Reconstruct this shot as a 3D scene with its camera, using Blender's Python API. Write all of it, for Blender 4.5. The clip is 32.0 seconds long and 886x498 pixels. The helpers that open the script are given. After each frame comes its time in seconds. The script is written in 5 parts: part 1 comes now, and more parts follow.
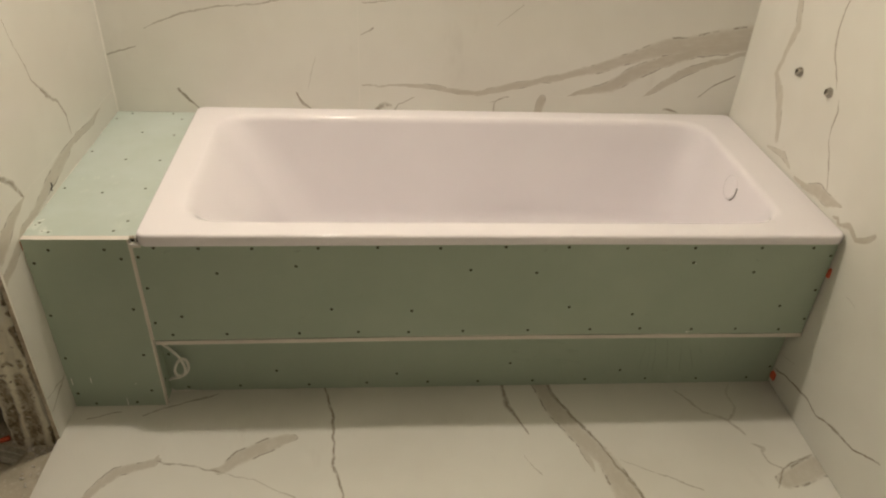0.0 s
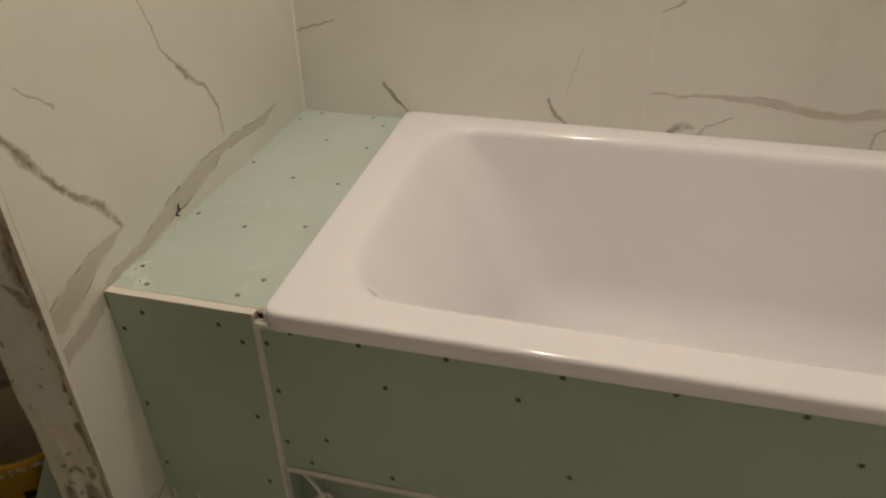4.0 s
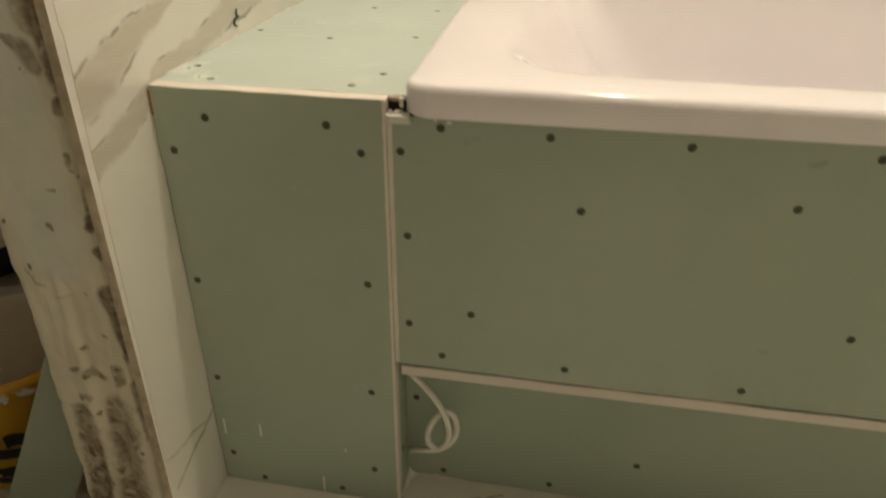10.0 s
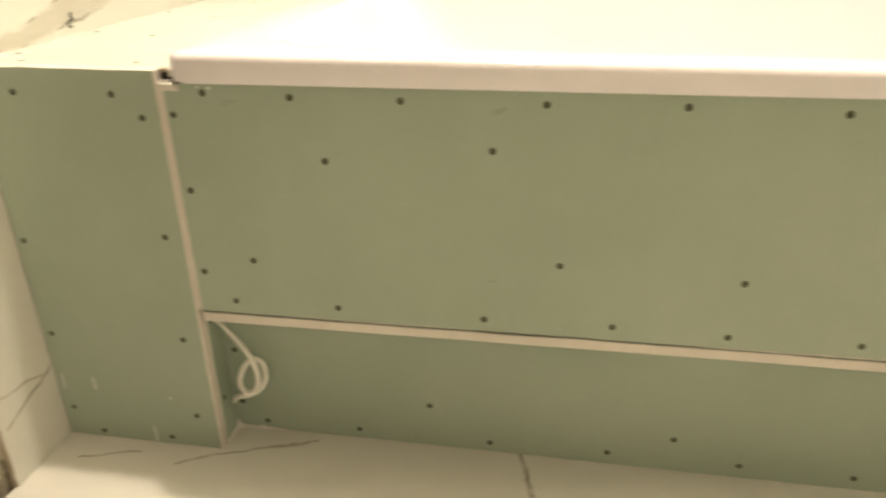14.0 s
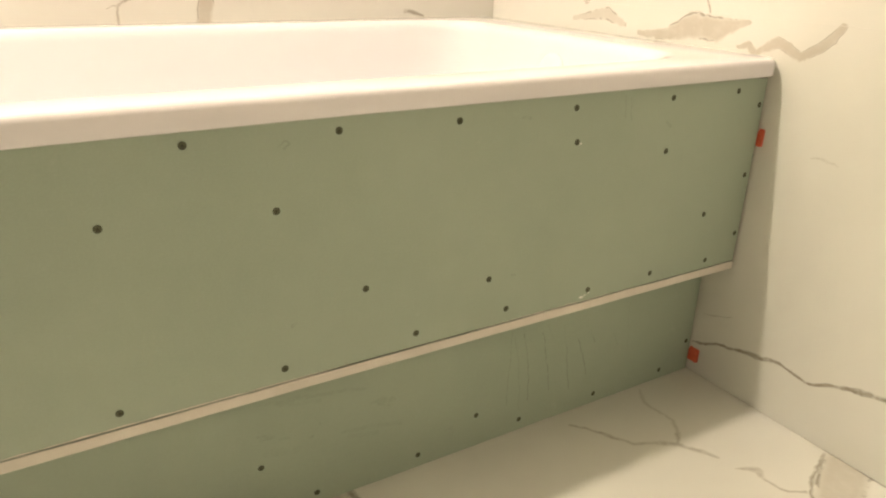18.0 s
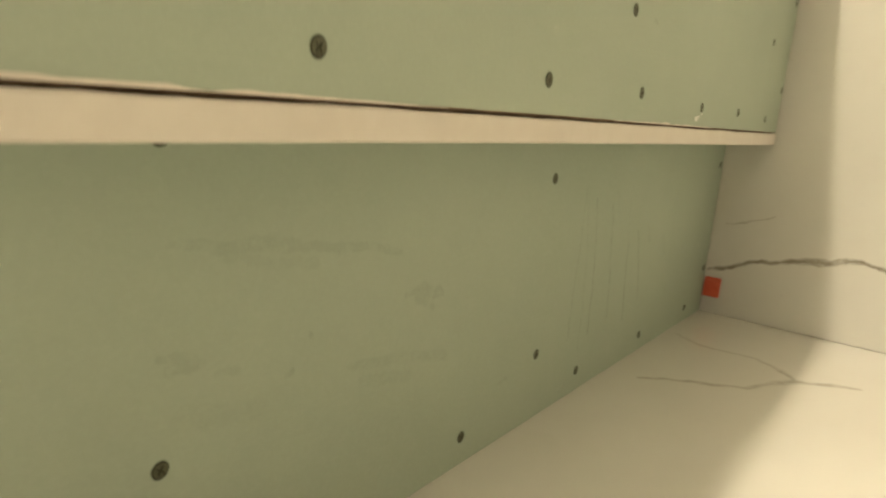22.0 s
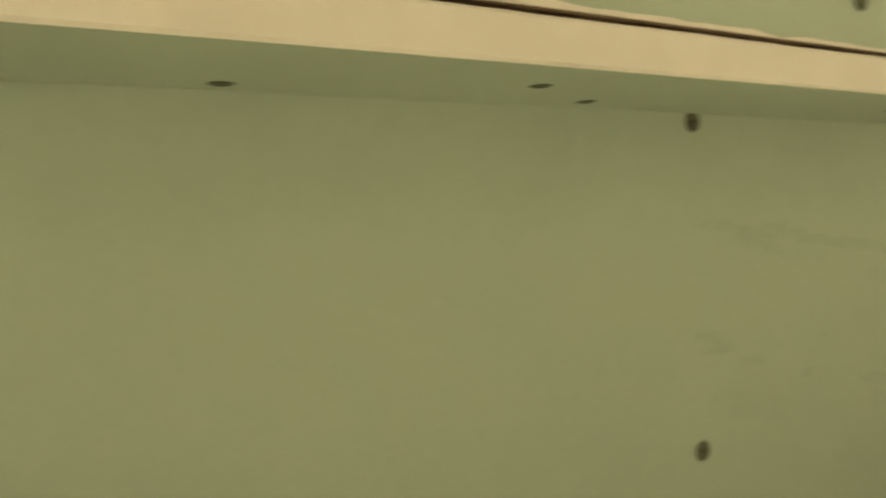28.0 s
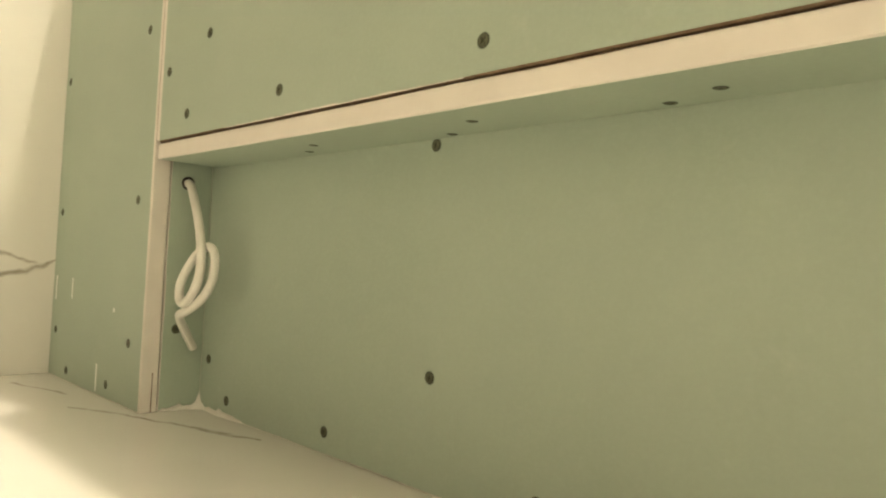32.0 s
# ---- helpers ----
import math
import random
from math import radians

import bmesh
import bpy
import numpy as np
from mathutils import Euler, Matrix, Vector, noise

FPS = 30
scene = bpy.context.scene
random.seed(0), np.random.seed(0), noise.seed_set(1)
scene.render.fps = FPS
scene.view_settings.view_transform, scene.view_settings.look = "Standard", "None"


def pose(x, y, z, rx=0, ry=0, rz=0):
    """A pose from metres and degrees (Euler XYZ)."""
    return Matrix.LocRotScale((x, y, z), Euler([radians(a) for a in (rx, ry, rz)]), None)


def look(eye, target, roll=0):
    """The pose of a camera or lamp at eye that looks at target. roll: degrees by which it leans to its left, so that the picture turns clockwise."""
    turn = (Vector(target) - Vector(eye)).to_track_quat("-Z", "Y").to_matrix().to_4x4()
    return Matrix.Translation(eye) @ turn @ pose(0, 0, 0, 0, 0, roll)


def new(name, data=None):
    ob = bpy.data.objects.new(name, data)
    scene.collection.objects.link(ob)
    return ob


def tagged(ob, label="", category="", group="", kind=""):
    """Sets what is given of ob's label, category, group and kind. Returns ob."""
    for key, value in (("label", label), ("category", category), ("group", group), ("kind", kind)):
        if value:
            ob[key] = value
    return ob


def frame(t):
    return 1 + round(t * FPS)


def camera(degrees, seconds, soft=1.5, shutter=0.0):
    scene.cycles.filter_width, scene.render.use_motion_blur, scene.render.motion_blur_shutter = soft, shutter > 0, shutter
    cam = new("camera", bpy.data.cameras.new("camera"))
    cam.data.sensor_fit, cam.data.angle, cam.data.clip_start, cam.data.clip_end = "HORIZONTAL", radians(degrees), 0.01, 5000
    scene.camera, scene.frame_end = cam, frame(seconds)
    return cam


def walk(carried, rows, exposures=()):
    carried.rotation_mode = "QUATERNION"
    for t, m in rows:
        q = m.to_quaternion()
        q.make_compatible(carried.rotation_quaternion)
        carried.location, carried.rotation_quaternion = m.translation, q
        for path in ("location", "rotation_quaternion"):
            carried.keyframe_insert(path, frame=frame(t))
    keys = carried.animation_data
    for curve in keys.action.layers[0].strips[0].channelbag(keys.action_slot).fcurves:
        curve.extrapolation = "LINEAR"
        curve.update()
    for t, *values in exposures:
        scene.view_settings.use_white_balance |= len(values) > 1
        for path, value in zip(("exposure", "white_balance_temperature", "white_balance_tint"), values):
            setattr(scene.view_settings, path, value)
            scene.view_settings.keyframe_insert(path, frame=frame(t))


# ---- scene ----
cam = camera(63.6, 32.0, 2.05, 0.6)
PATH = [
    (0, (0.571, -1.414, 1.464), (0.732, 0.239, 0.349), 3.1),
    (0.5, (0.575, -1.395, 1.468), (0.714, 0.254, 0.345), 2.8),
    (1, (0.591, -1.356, 1.477), (0.691, 0.288, 0.342), 3.1),
    (1.5, (0.61, -1.26, 1.471), (0.643, 0.343, 0.276), 3.9),
    (2, (0.585, -1.118, 1.442), (0.467, 0.45, 0.206), 4.4),
    (2.5, (0.579, -0.987, 1.39), (0.302, 0.604, 0.209), 3.4),
    (3, (0.546, -0.899, 1.317), (0.165, 0.715, 0.199), 1.7),
    (3.5, (0.516, -0.804, 1.24), (0.091, 0.808, 0.134), 1.1),
    (4, (0.44, -0.696, 1.145), (0.012, 0.933, 0.068), -0.8),
    (4.5, (0.317, -0.615, 1.062), (-0.077, 1.049, 0.024), -1.8),
    (6.5, (0.006, -0.415, 0.89), (-0.06, 1.292, -0.15), 1.8),
    (7, (-0.01, -0.415, 0.887), (-0.069, 1.305, -0.133), 2.2),
    (7.5, (-0.01, -0.414, 0.886), (-0.058, 1.31, -0.126), 2.6),
    (8, (-0.012, -0.427, 0.887), (-0.067, 1.307, -0.108), 2.7),
    (8.5, (0.013, -0.468, 0.866), (-0.092, 1.264, -0.128), 1.3),
    (9, (0.059, -0.52, 0.841), (-0.113, 1.195, -0.173), 0.0),
    (9.5, (0.106, -0.572, 0.796), (-0.147, 1.13, -0.224), -0.1),
    (10, (0.154, -0.617, 0.743), (-0.168, 1.09, -0.248), 0.2),
    (10.5, (0.204, -0.658, 0.7), (-0.141, 1.07, -0.246), 0.9),
    (11, (0.261, -0.707, 0.703), (-0.191, 1.023, -0.193), 1.7),
    (11.5, (0.312, -0.723, 0.696), (-0.184, 0.996, -0.197), 0.6),
    (12, (0.339, -0.738, 0.692), (-0.173, 0.989, -0.178), 0.3),
    (12.5, (0.348, -0.738, 0.694), (-0.163, 0.995, -0.163), 0.0),
    (13, (0.36, -0.731, 0.688), (-0.154, 1.001, -0.17), -0.3),
    (13.5, (0.385, -0.726, 0.69), (-0.085, 1.017, -0.17), -1.2),
    (14, (0.428, -0.731, 0.699), (0.125, 1.044, -0.172), -0.6),
    (14.5, (0.475, -0.731, 0.703), (0.379, 1.068, -0.166), -0.1),
    (15, (0.538, -0.704, 0.698), (0.707, 1.083, -0.183), -0.6),
    (15.5, (0.607, -0.688, 0.684), (1.097, 1.058, -0.16), 0.9),
    (17.5, (0.733, -0.672, 0.682), (1.697, 0.909, -0.075), 1.4),
    (18, (0.733, -0.671, 0.684), (1.7, 0.906, -0.078), 1.6),
    (18.5, (0.741, -0.669, 0.685), (1.703, 0.906, -0.086), 1.7),
    (19, (0.763, -0.668, 0.68), (1.661, 0.911, -0.156), 0.8),
    (19.5, (0.795, -0.615, 0.664), (1.701, 0.961, -0.17), 1.0),
    (20, (0.795, -0.495, 0.583), (1.844, 1.009, -0.215), 2.9),
    (20.5, (0.789, -0.387, 0.478), (1.997, 1.043, -0.224), 3.8),
    (21, (0.772, -0.308, 0.394), (2.076, 1.086, -0.201), 4.2),
    (21.5, (0.769, -0.222, 0.304), (2.184, 1.1, -0.197), 4.9),
    (22, (0.768, -0.178, 0.241), (2.38, 0.933, -0.171), 5.1),
    (22.5, (0.757, -0.156, 0.207), (2.44, 0.909, 0.021), 3.4),
    (23, (0.738, -0.132, 0.176), (2.452, 0.898, 0.15), 3.5),
    (23.5, (0.727, -0.108, 0.156), (2.467, 0.875, 0.245), 2.8),
    (24, (0.719, -0.085, 0.15), (2.497, 0.821, 0.275), 0.9),
    (24.5, (0.713, -0.073, 0.145), (2.511, 0.797, 0.259), -0.3),
    (26.5, (0.713, -0.072, 0.162), (2.535, 0.749, 0.241), -1.7),
    (27, (0.7, -0.095, 0.175), (2.452, 0.87, 0.202), -2.8),
    (27.5, (0.704, -0.129, 0.179), (2.142, 1.26, 0.144), -1.7),
    (28, (0.695, -0.147, 0.183), (1.656, 1.605, 0.11), -2.3),
    (28.6, (0.671, -0.182, 0.192), (1.151, 1.743, -0.06), 3.5),
    (29, (0.631, -0.2, 0.196), (0.826, 1.775, -0.048), 3.2),
    (29.4, (0.612, -0.209, 0.182), (0.271, 1.761, 0.101), 3.5),
    (29.8, (0.597, -0.218, 0.167), (-0.121, 1.649, 0.144), 0.8),
    (30, (0.592, -0.228, 0.164), (-0.293, 1.563, 0.065), 0.6),
    (30.5, (0.585, -0.243, 0.15), (-0.705, 1.285, 0.106), 3.7),
    (31, (0.58, -0.25, 0.14), (-0.771, 1.223, 0.09), 2.8),
    (31.5, (0.584, -0.26, 0.139), (-0.836, 1.149, 0.164), 3.4),
    (32, (0.585, -0.256, 0.14), (-0.821, 1.166, 0.183), 3.1),
]
EXPOSURES = [
    (0.0, 0.57, 6540, 10), (2.5, 0.52, 6520, 10), (4.0, 0.05, 6520, 10), (7.0, -0.16, 6520, 10), (9.0, -0.15, 6600, 10), (9.6, 0.36, 6700, 9), (10.0, 0.80, 6850, 8), (10.5, 1.50, 7250, 8),
    (11.0, 1.75, 7050, 10), (13.0, 1.83, 6950, 11), (15.5, 1.82, 7150, 11), (19.0, 1.61, 6800, 10), (21.5, 1.87, 7150, 8), (23.0, 2.03, 7150, 6), (26.5, 2.05, 6900, 10), (28.0, 1.92, 7900, -2), (29.4, 1.95, 7900, -2), (30.0, 2.13, 7600, -3), (31.0, 2.36, 7000, 3), (32.0, 2.38, 6950, 7),
]
walk(cam, [(t, look(eye, target, roll)) for t, eye, target, roll in PATH], EXPOSURES)

# ---- light ----
world = bpy.data.worlds.new("world")
scene.world = world
world.use_nodes = True
world.node_tree.nodes["Background"].inputs[0].default_value = (0.02, 0.018, 0.015, 1)
world.node_tree.nodes["Background"].inputs[1].default_value = 0.1


def bulb(name, where, watts, colour, radius):
    data = bpy.data.lights.new(name, "POINT")
    data.energy, data.color, data.shadow_soft_size = watts, colour, radius
    ob = new(name, data)
    ob.matrix_world = pose(*where)
    return ob


bulb("ceiling_bulb", (0.285, 0.262, 2.50), 40.0, (1.0, 0.898, 0.755), 0.045)
bulb("corridor_bulb", (-2.6, -0.47, 1.25), 8.0, (1.0, 0.90, 0.76), 0.009)

# ---- materials ----


def node(tree, kind, **values):
    n = tree.nodes.new(kind)
    for key, value in values.items():
        if key == "operation":
            n.operation = value
        elif key == "data_type":
            n.data_type = value
        elif key == "interpolation_type":
            n.interpolation_type = value
        elif key == "blend_type":
            n.blend_type = value
        elif key == "noise_dimensions":
            n.noise_dimensions = value
        elif key == "feature":
            n.feature = value
    return n


class Tree:
    """A material's node tree with short calls that return sockets."""

    def __init__(self, name):
        self.mat = bpy.data.materials.new(name)
        self.mat.use_nodes = True
        self.t = self.mat.node_tree
        self.bsdf = self.t.nodes["Principled BSDF"]
        co = self.t.nodes.new("ShaderNodeTexCoord")
        self.co = co.outputs["Object"]

    def put(self, socket, value):
        if isinstance(value, bpy.types.NodeSocket):
            self.t.links.new(value, socket)
        elif value is not None:
            socket.default_value = value

    def math(self, op, a, b=None, c=None):
        n = node(self.t, "ShaderNodeMath", operation=op)
        for s, v in zip(n.inputs, (a, b, c)):
            self.put(s, v)
        return n.outputs[0]

    def vec(self, op, a, b=None, scale=None):
        n = node(self.t, "ShaderNodeVectorMath", operation=op)
        self.put(n.inputs[0], a)
        self.put(n.inputs[1], b)
        if scale is not None:
            self.put(n.inputs["Scale"], scale)
        return n.outputs["Value"] if op in ("LENGTH", "DOT_PRODUCT", "DISTANCE") else n.outputs[0]

    def noise(self, scale, detail=3.0, rough=0.55, co=None, distortion=0.0, colour=False):
        n = self.t.nodes.new("ShaderNodeTexNoise")
        self.put(n.inputs["Vector"], co or self.co)
        n.inputs["Scale"].default_value, n.inputs["Detail"].default_value = scale, detail
        n.inputs["Roughness"].default_value, n.inputs["Distortion"].default_value = rough, distortion
        return n.outputs["Color" if colour else "Fac"]

    def step(self, value, a, b, lo=0.0, hi=1.0):
        n = node(self.t, "ShaderNodeMapRange", interpolation_type="SMOOTHSTEP")
        for k, v in enumerate((value, a, b, lo, hi)):
            self.put(n.inputs[k], v)
        return n.outputs[0]

    def mix(self, fac, a, b, blend="MIX"):
        n = node(self.t, "ShaderNodeMix", data_type="RGBA", blend_type=blend)
        self.put(n.inputs[0], fac)
        self.put(n.inputs[6], (*a, 1) if isinstance(a, tuple) else a)
        self.put(n.inputs[7], (*b, 1) if isinstance(b, tuple) else b)
        return n.outputs[2]

    def bump(self, height, strength=0.2, distance=0.001):
        n = self.t.nodes.new("ShaderNodeBump")
        n.inputs["Strength"].default_value, n.inputs["Distance"].default_value = strength, distance
        self.put(n.inputs["Height"], height)
        self.put(self.bsdf.inputs["Normal"], n.outputs[0])

    def done(self, colour, rough=0.5, metal=0.0, **extra):
        self.put(self.bsdf.inputs["Base Color"], (*colour, 1) if isinstance(colour, tuple) else colour)
        self.put(self.bsdf.inputs["Roughness"], rough)
        self.put(self.bsdf.inputs["Metallic"], metal)
        if "coat" in extra:
            self.bsdf.inputs["Coat Weight"].default_value = extra["coat"]
            self.bsdf.inputs["Coat Roughness"].default_value = 0.05
        if "specular" in extra:
            self.put(self.bsdf.inputs["Specular IOR Level"], extra["specular"])
        return self.mat


def line_group():
    """The mask of one tapering streak from A along D, half widths W0 to W1."""
    g = bpy.data.node_groups.new("streak", "ShaderNodeTree")
    for name, kind in (("P", "NodeSocketVector"), ("A", "NodeSocketVector"), ("D", "NodeSocketVector"), ("K", "NodeSocketFloat"), ("W0", "NodeSocketFloat"), ("W1", "NodeSocketFloat"), ("S", "NodeSocketFloat"), ("Old", "NodeSocketFloat")):
        g.interface.new_socket(name, in_out="INPUT", socket_type=kind)
    g.interface.new_socket("Mask", in_out="OUTPUT", socket_type="NodeSocketFloat")
    g.interface.new_socket("Place", in_out="OUTPUT", socket_type="NodeSocketVector")
    i, o = g.nodes.new("NodeGroupInput"), g.nodes.new("NodeGroupOutput")

    def vm(op):
        return node(g, "ShaderNodeVectorMath", operation=op)

    def mm(op):
        return node(g, "ShaderNodeMath", operation=op)

    off = vm("SUBTRACT")
    g.links.new(i.outputs["P"], off.inputs[0])
    g.links.new(i.outputs["A"], off.inputs[1])
    dot = vm("DOT_PRODUCT")
    g.links.new(off.outputs[0], dot.inputs[0])
    g.links.new(i.outputs["D"], dot.inputs[1])
    t = mm("MULTIPLY")
    t.use_clamp = True
    g.links.new(dot.outputs["Value"], t.inputs[0])
    g.links.new(i.outputs["K"], t.inputs[1])
    along = vm("SCALE")
    g.links.new(i.outputs["D"], along.inputs[0])
    g.links.new(t.outputs[0], along.inputs["Scale"])
    far = vm("DISTANCE")
    g.links.new(off.outputs[0], far.inputs[0])
    g.links.new(along.outputs[0], far.inputs[1])
    w = node(g, "ShaderNodeMapRange")
    g.links.new(t.outputs[0], w.inputs[0])
    g.links.new(i.outputs["W0"], w.inputs[3])
    g.links.new(i.outputs["W1"], w.inputs[4])
    ratio = mm("DIVIDE")
    g.links.new(far.outputs["Value"], ratio.inputs[0])
    g.links.new(w.outputs[0], ratio.inputs[1])
    soft = node(g, "ShaderNodeMapRange", interpolation_type="SMOOTHSTEP")
    g.links.new(ratio.outputs[0], soft.inputs[0])
    soft.inputs[1].default_value, soft.inputs[2].default_value = 0.55, 1.25
    g.links.new(i.outputs["S"], soft.inputs[3])
    soft.inputs[4].default_value = 0.0
    top = mm("MAXIMUM")
    g.links.new(soft.outputs[0], top.inputs[0])
    g.links.new(i.outputs["Old"], top.inputs[1])
    g.links.new(top.outputs[0], o.inputs[0])
    # the place is handed on after the mask, so that long chains are worked one streak at a time
    tiny, place = vm("SCALE"), vm("ADD")
    tiny.inputs[0].default_value = (1e-7, 0, 0)
    g.links.new(top.outputs[0], tiny.inputs["Scale"])
    g.links.new(i.outputs["P"], place.inputs[0])
    g.links.new(tiny.outputs[0], place.inputs[1])
    g.links.new(place.outputs[0], o.inputs[1])
    return g


STREAK = line_group()


def streaks(tree, p, lines):
    """lines: (strength, (u, v, half width), (u, v, half width), ...) in the plane of p."""
    mask = 0.0
    for strength, *points in lines:
        for (u0, v0, w0), (u1, v1, w1) in zip(points, points[1:]):
            n = tree.t.nodes.new("ShaderNodeGroup")
            n.node_tree = STREAK
            tree.put(n.inputs["P"], p)
            n.inputs["A"].default_value, n.inputs["D"].default_value = (u0, v0, 0), (u1 - u0, v1 - v0, 0)
            n.inputs["K"].default_value = 1 / max((u1 - u0) ** 2 + (v1 - v0) ** 2, 1e-8)
            n.inputs["W0"].default_value, n.inputs["W1"].default_value, n.inputs["S"].default_value = w0, w1, strength
            tree.put(n.inputs["Old"], mask)
            mask, p = n.outputs[0], n.outputs[1]
    return mask


def flat(tree, plane, wobble=0.0, scale=9.0, fine=0.0):
    """Coordinates in a wall's own plane ("xz", "yz" or "xy"), shaken by noise."""
    co = tree.co
    if wobble:
        shake = tree.vec("SCALE", tree.vec("SUBTRACT", tree.noise(scale, 3, 0.6, colour=True), (0.5, 0.5, 0.5)), scale=wobble)
        co = tree.vec("ADD", co, shake)
    if fine:
        shake = tree.vec("SCALE", tree.vec("SUBTRACT", tree.noise(70, 5, 0.7, colour=True), (0.5, 0.5, 0.5)), scale=fine)
        co = tree.vec("ADD", co, shake)
    sep, com = tree.t.nodes.new("ShaderNodeSeparateXYZ"), tree.t.nodes.new("ShaderNodeCombineXYZ")
    tree.put(sep.inputs[0], co)
    for k, axis in enumerate(plane):
        tree.put(com.inputs[k], sep.outputs["xyz".index(axis)])
    return com.outputs[0]


def marble(name, plane, dark, pale, stretch=(1, 1, 1)):
    """Polished white marble-look porcelain: dark thin veins, pale broad ones and a faint cloud."""
    m = Tree(name)
    p = flat(m, plane, 0.03, 11.0, 0.006)
    q = flat(m, plane, 0.02, 16.0, 0.009)
    core = [(k, *[(u, v, w * 0.42) for u, v, w in points]) for k, *points in dark]
    thin, broad = streaks(m, p, dark), streaks(m, q, pale)
    core = streaks(m, flat(m, plane, 0.03, 11.0, 0.009), core)
    cloud = m.noise(1.6, 4, 0.6)
    base = m.mix(m.step(cloud, 0.35, 0.7), (0.705, 0.69, 0.628), (0.775, 0.765, 0.705))
    wisp = m.noise(7, 4, 0.7, co=m.vec("MULTIPLY", m.co, (1.0, 0.45, 0.45)))
    base = m.mix(m.step(wisp, 0.6, 0.78, 0.0, 0.3), base, (0.58, 0.55, 0.49))
    # broad streaks are flat taupe, faintly brushed, with a broken darker rim
    grain = m.noise(38, 4, 0.7, co=m.vec("MULTIPLY", m.co, stretch))
    rim = m.math("MULTIPLY", m.step(broad, 0.06, 0.2), m.step(broad, 0.22, 0.40, 1.0, 0.0))
    thread = m.math("MULTIPLY", rim, m.step(m.noise(21, 3, 0.6), 0.46, 0.58, 0.0, 0.7))
    broad = m.math("MULTIPLY", broad, m.step(grain, 0.25, 0.6, 0.72, 1.0))
    colour = m.mix(broad, base, (0.40, 0.345, 0.262))
    patchy = m.noise(45, 4, 0.65)
    colour = m.mix(m.math("MULTIPLY", thin, m.step(patchy, 0.3, 0.6, 0.2, 0.95)), colour, (0.31, 0.265, 0.20))
    core = m.math("MAXIMUM", m.math("MULTIPLY", core, m.step(m.noise(28, 4, 0.7), 0.36, 0.55, 0.05, 0.7)), thread)
    colour = m.mix(core, colour, (0.19, 0.155, 0.11))
    m.bump(m.noise(120, 2), 0.02, 0.0005)
    return m.done(colour, m.step(m.noise(5, 3), 0.3, 0.7, 0.010, 0.020), specular=0.5)


BACK = marble("marble_back_wall", "xz", [
    (0.55, (-0.131, 0.795, 0.001), (-0.07, 0.825, 0.003), (0.014, 0.85, 0.004), (0.09, 0.868, 0.0025), (0.176, 0.871, 0.003), (0.291, 0.893, 0.002), (0.42, 0.93, 0.001)),
    (0.6, (-0.257, 0.718, 0.004), (-0.21, 0.733, 0.003), (-0.165, 0.745, 0.002)),
    (0.85, (-0.062, 0.612, 0.006), (-0.035, 0.575, 0.006), (-0.008, 0.552, 0.002)),
    (0.8, (0.297, 0.607, 0.003), (0.315, 0.575, 0.006), (0.337, 0.555, 0.003)),
    (0.3, (0.331, 0.625, 0.001), (0.345, 0.68, 0.002), (0.359, 0.724, 0.001)),
    (0.7, (0.545, 0.556, 0.006), (0.565, 0.572, 0.009), (0.585, 0.57, 0.004)),
    (0.6, (0.60, 0.557, 0.004), (0.61, 0.577, 0.002), (0.66, 0.595, 0.002)),
    (0.5, (0.5, 0.79, 0.002), (0.534, 0.814, 0.003)),
    (0.5, (0.502, 0.887, 0.002), (0.6, 0.90, 0.003)),
    (0.35, (0.906, 0.832, 0.001), (0.986, 0.892, 0.002)),
    (0.6, (0.916, 0.55, 0.002), (0.92, 0.59, 0.003), (0.962, 0.608, 0.002), (0.90, 0.585, 0.001)),
    (0.75, (1.583, 0.615, 0.002), (1.63, 0.655, 0.003), (1.66, 0.672, 0.004), (1.69, 0.689, 0.003)),
    (0.7, (1.48, 0.571, 0.004), (1.52, 0.564, 0.004)),
], [
    (0.55, (0.50, 0.634, 0.002), (0.60, 0.636, 0.003), (0.673, 0.637, 0.007), (0.77, 0.625, 0.009), (0.871, 0.615, 0.009), (0.95, 0.635, 0.012), (1.048, 0.657, 0.010), (1.14, 0.68, 0.012), (1.24, 0.705, 0.016), (1.34, 0.742, 0.02), (1.44, 0.775, 0.026), (1.546, 0.79, 0.030), (1.705, 0.815, 0.036)),
    (0.6, (1.15, 0.613, 0.001), (1.21, 0.628, 0.011), (1.286, 0.645, 0.020), (1.36, 0.69, 0.024), (1.44, 0.73, 0.02), (1.56, 0.765, 0.018), (1.705, 0.79, 0.02)),
    (0.55, (1.40, 0.613, 0.001), (1.45, 0.648, 0.013), (1.51, 0.69, 0.014), (1.60, 0.73, 0.010), (1.70, 0.762, 0.008)),
    (0.6, (1.062, 0.552, 0.016), (1.073, 0.60, 0.012)),
], (0.5, 1, 1.6))

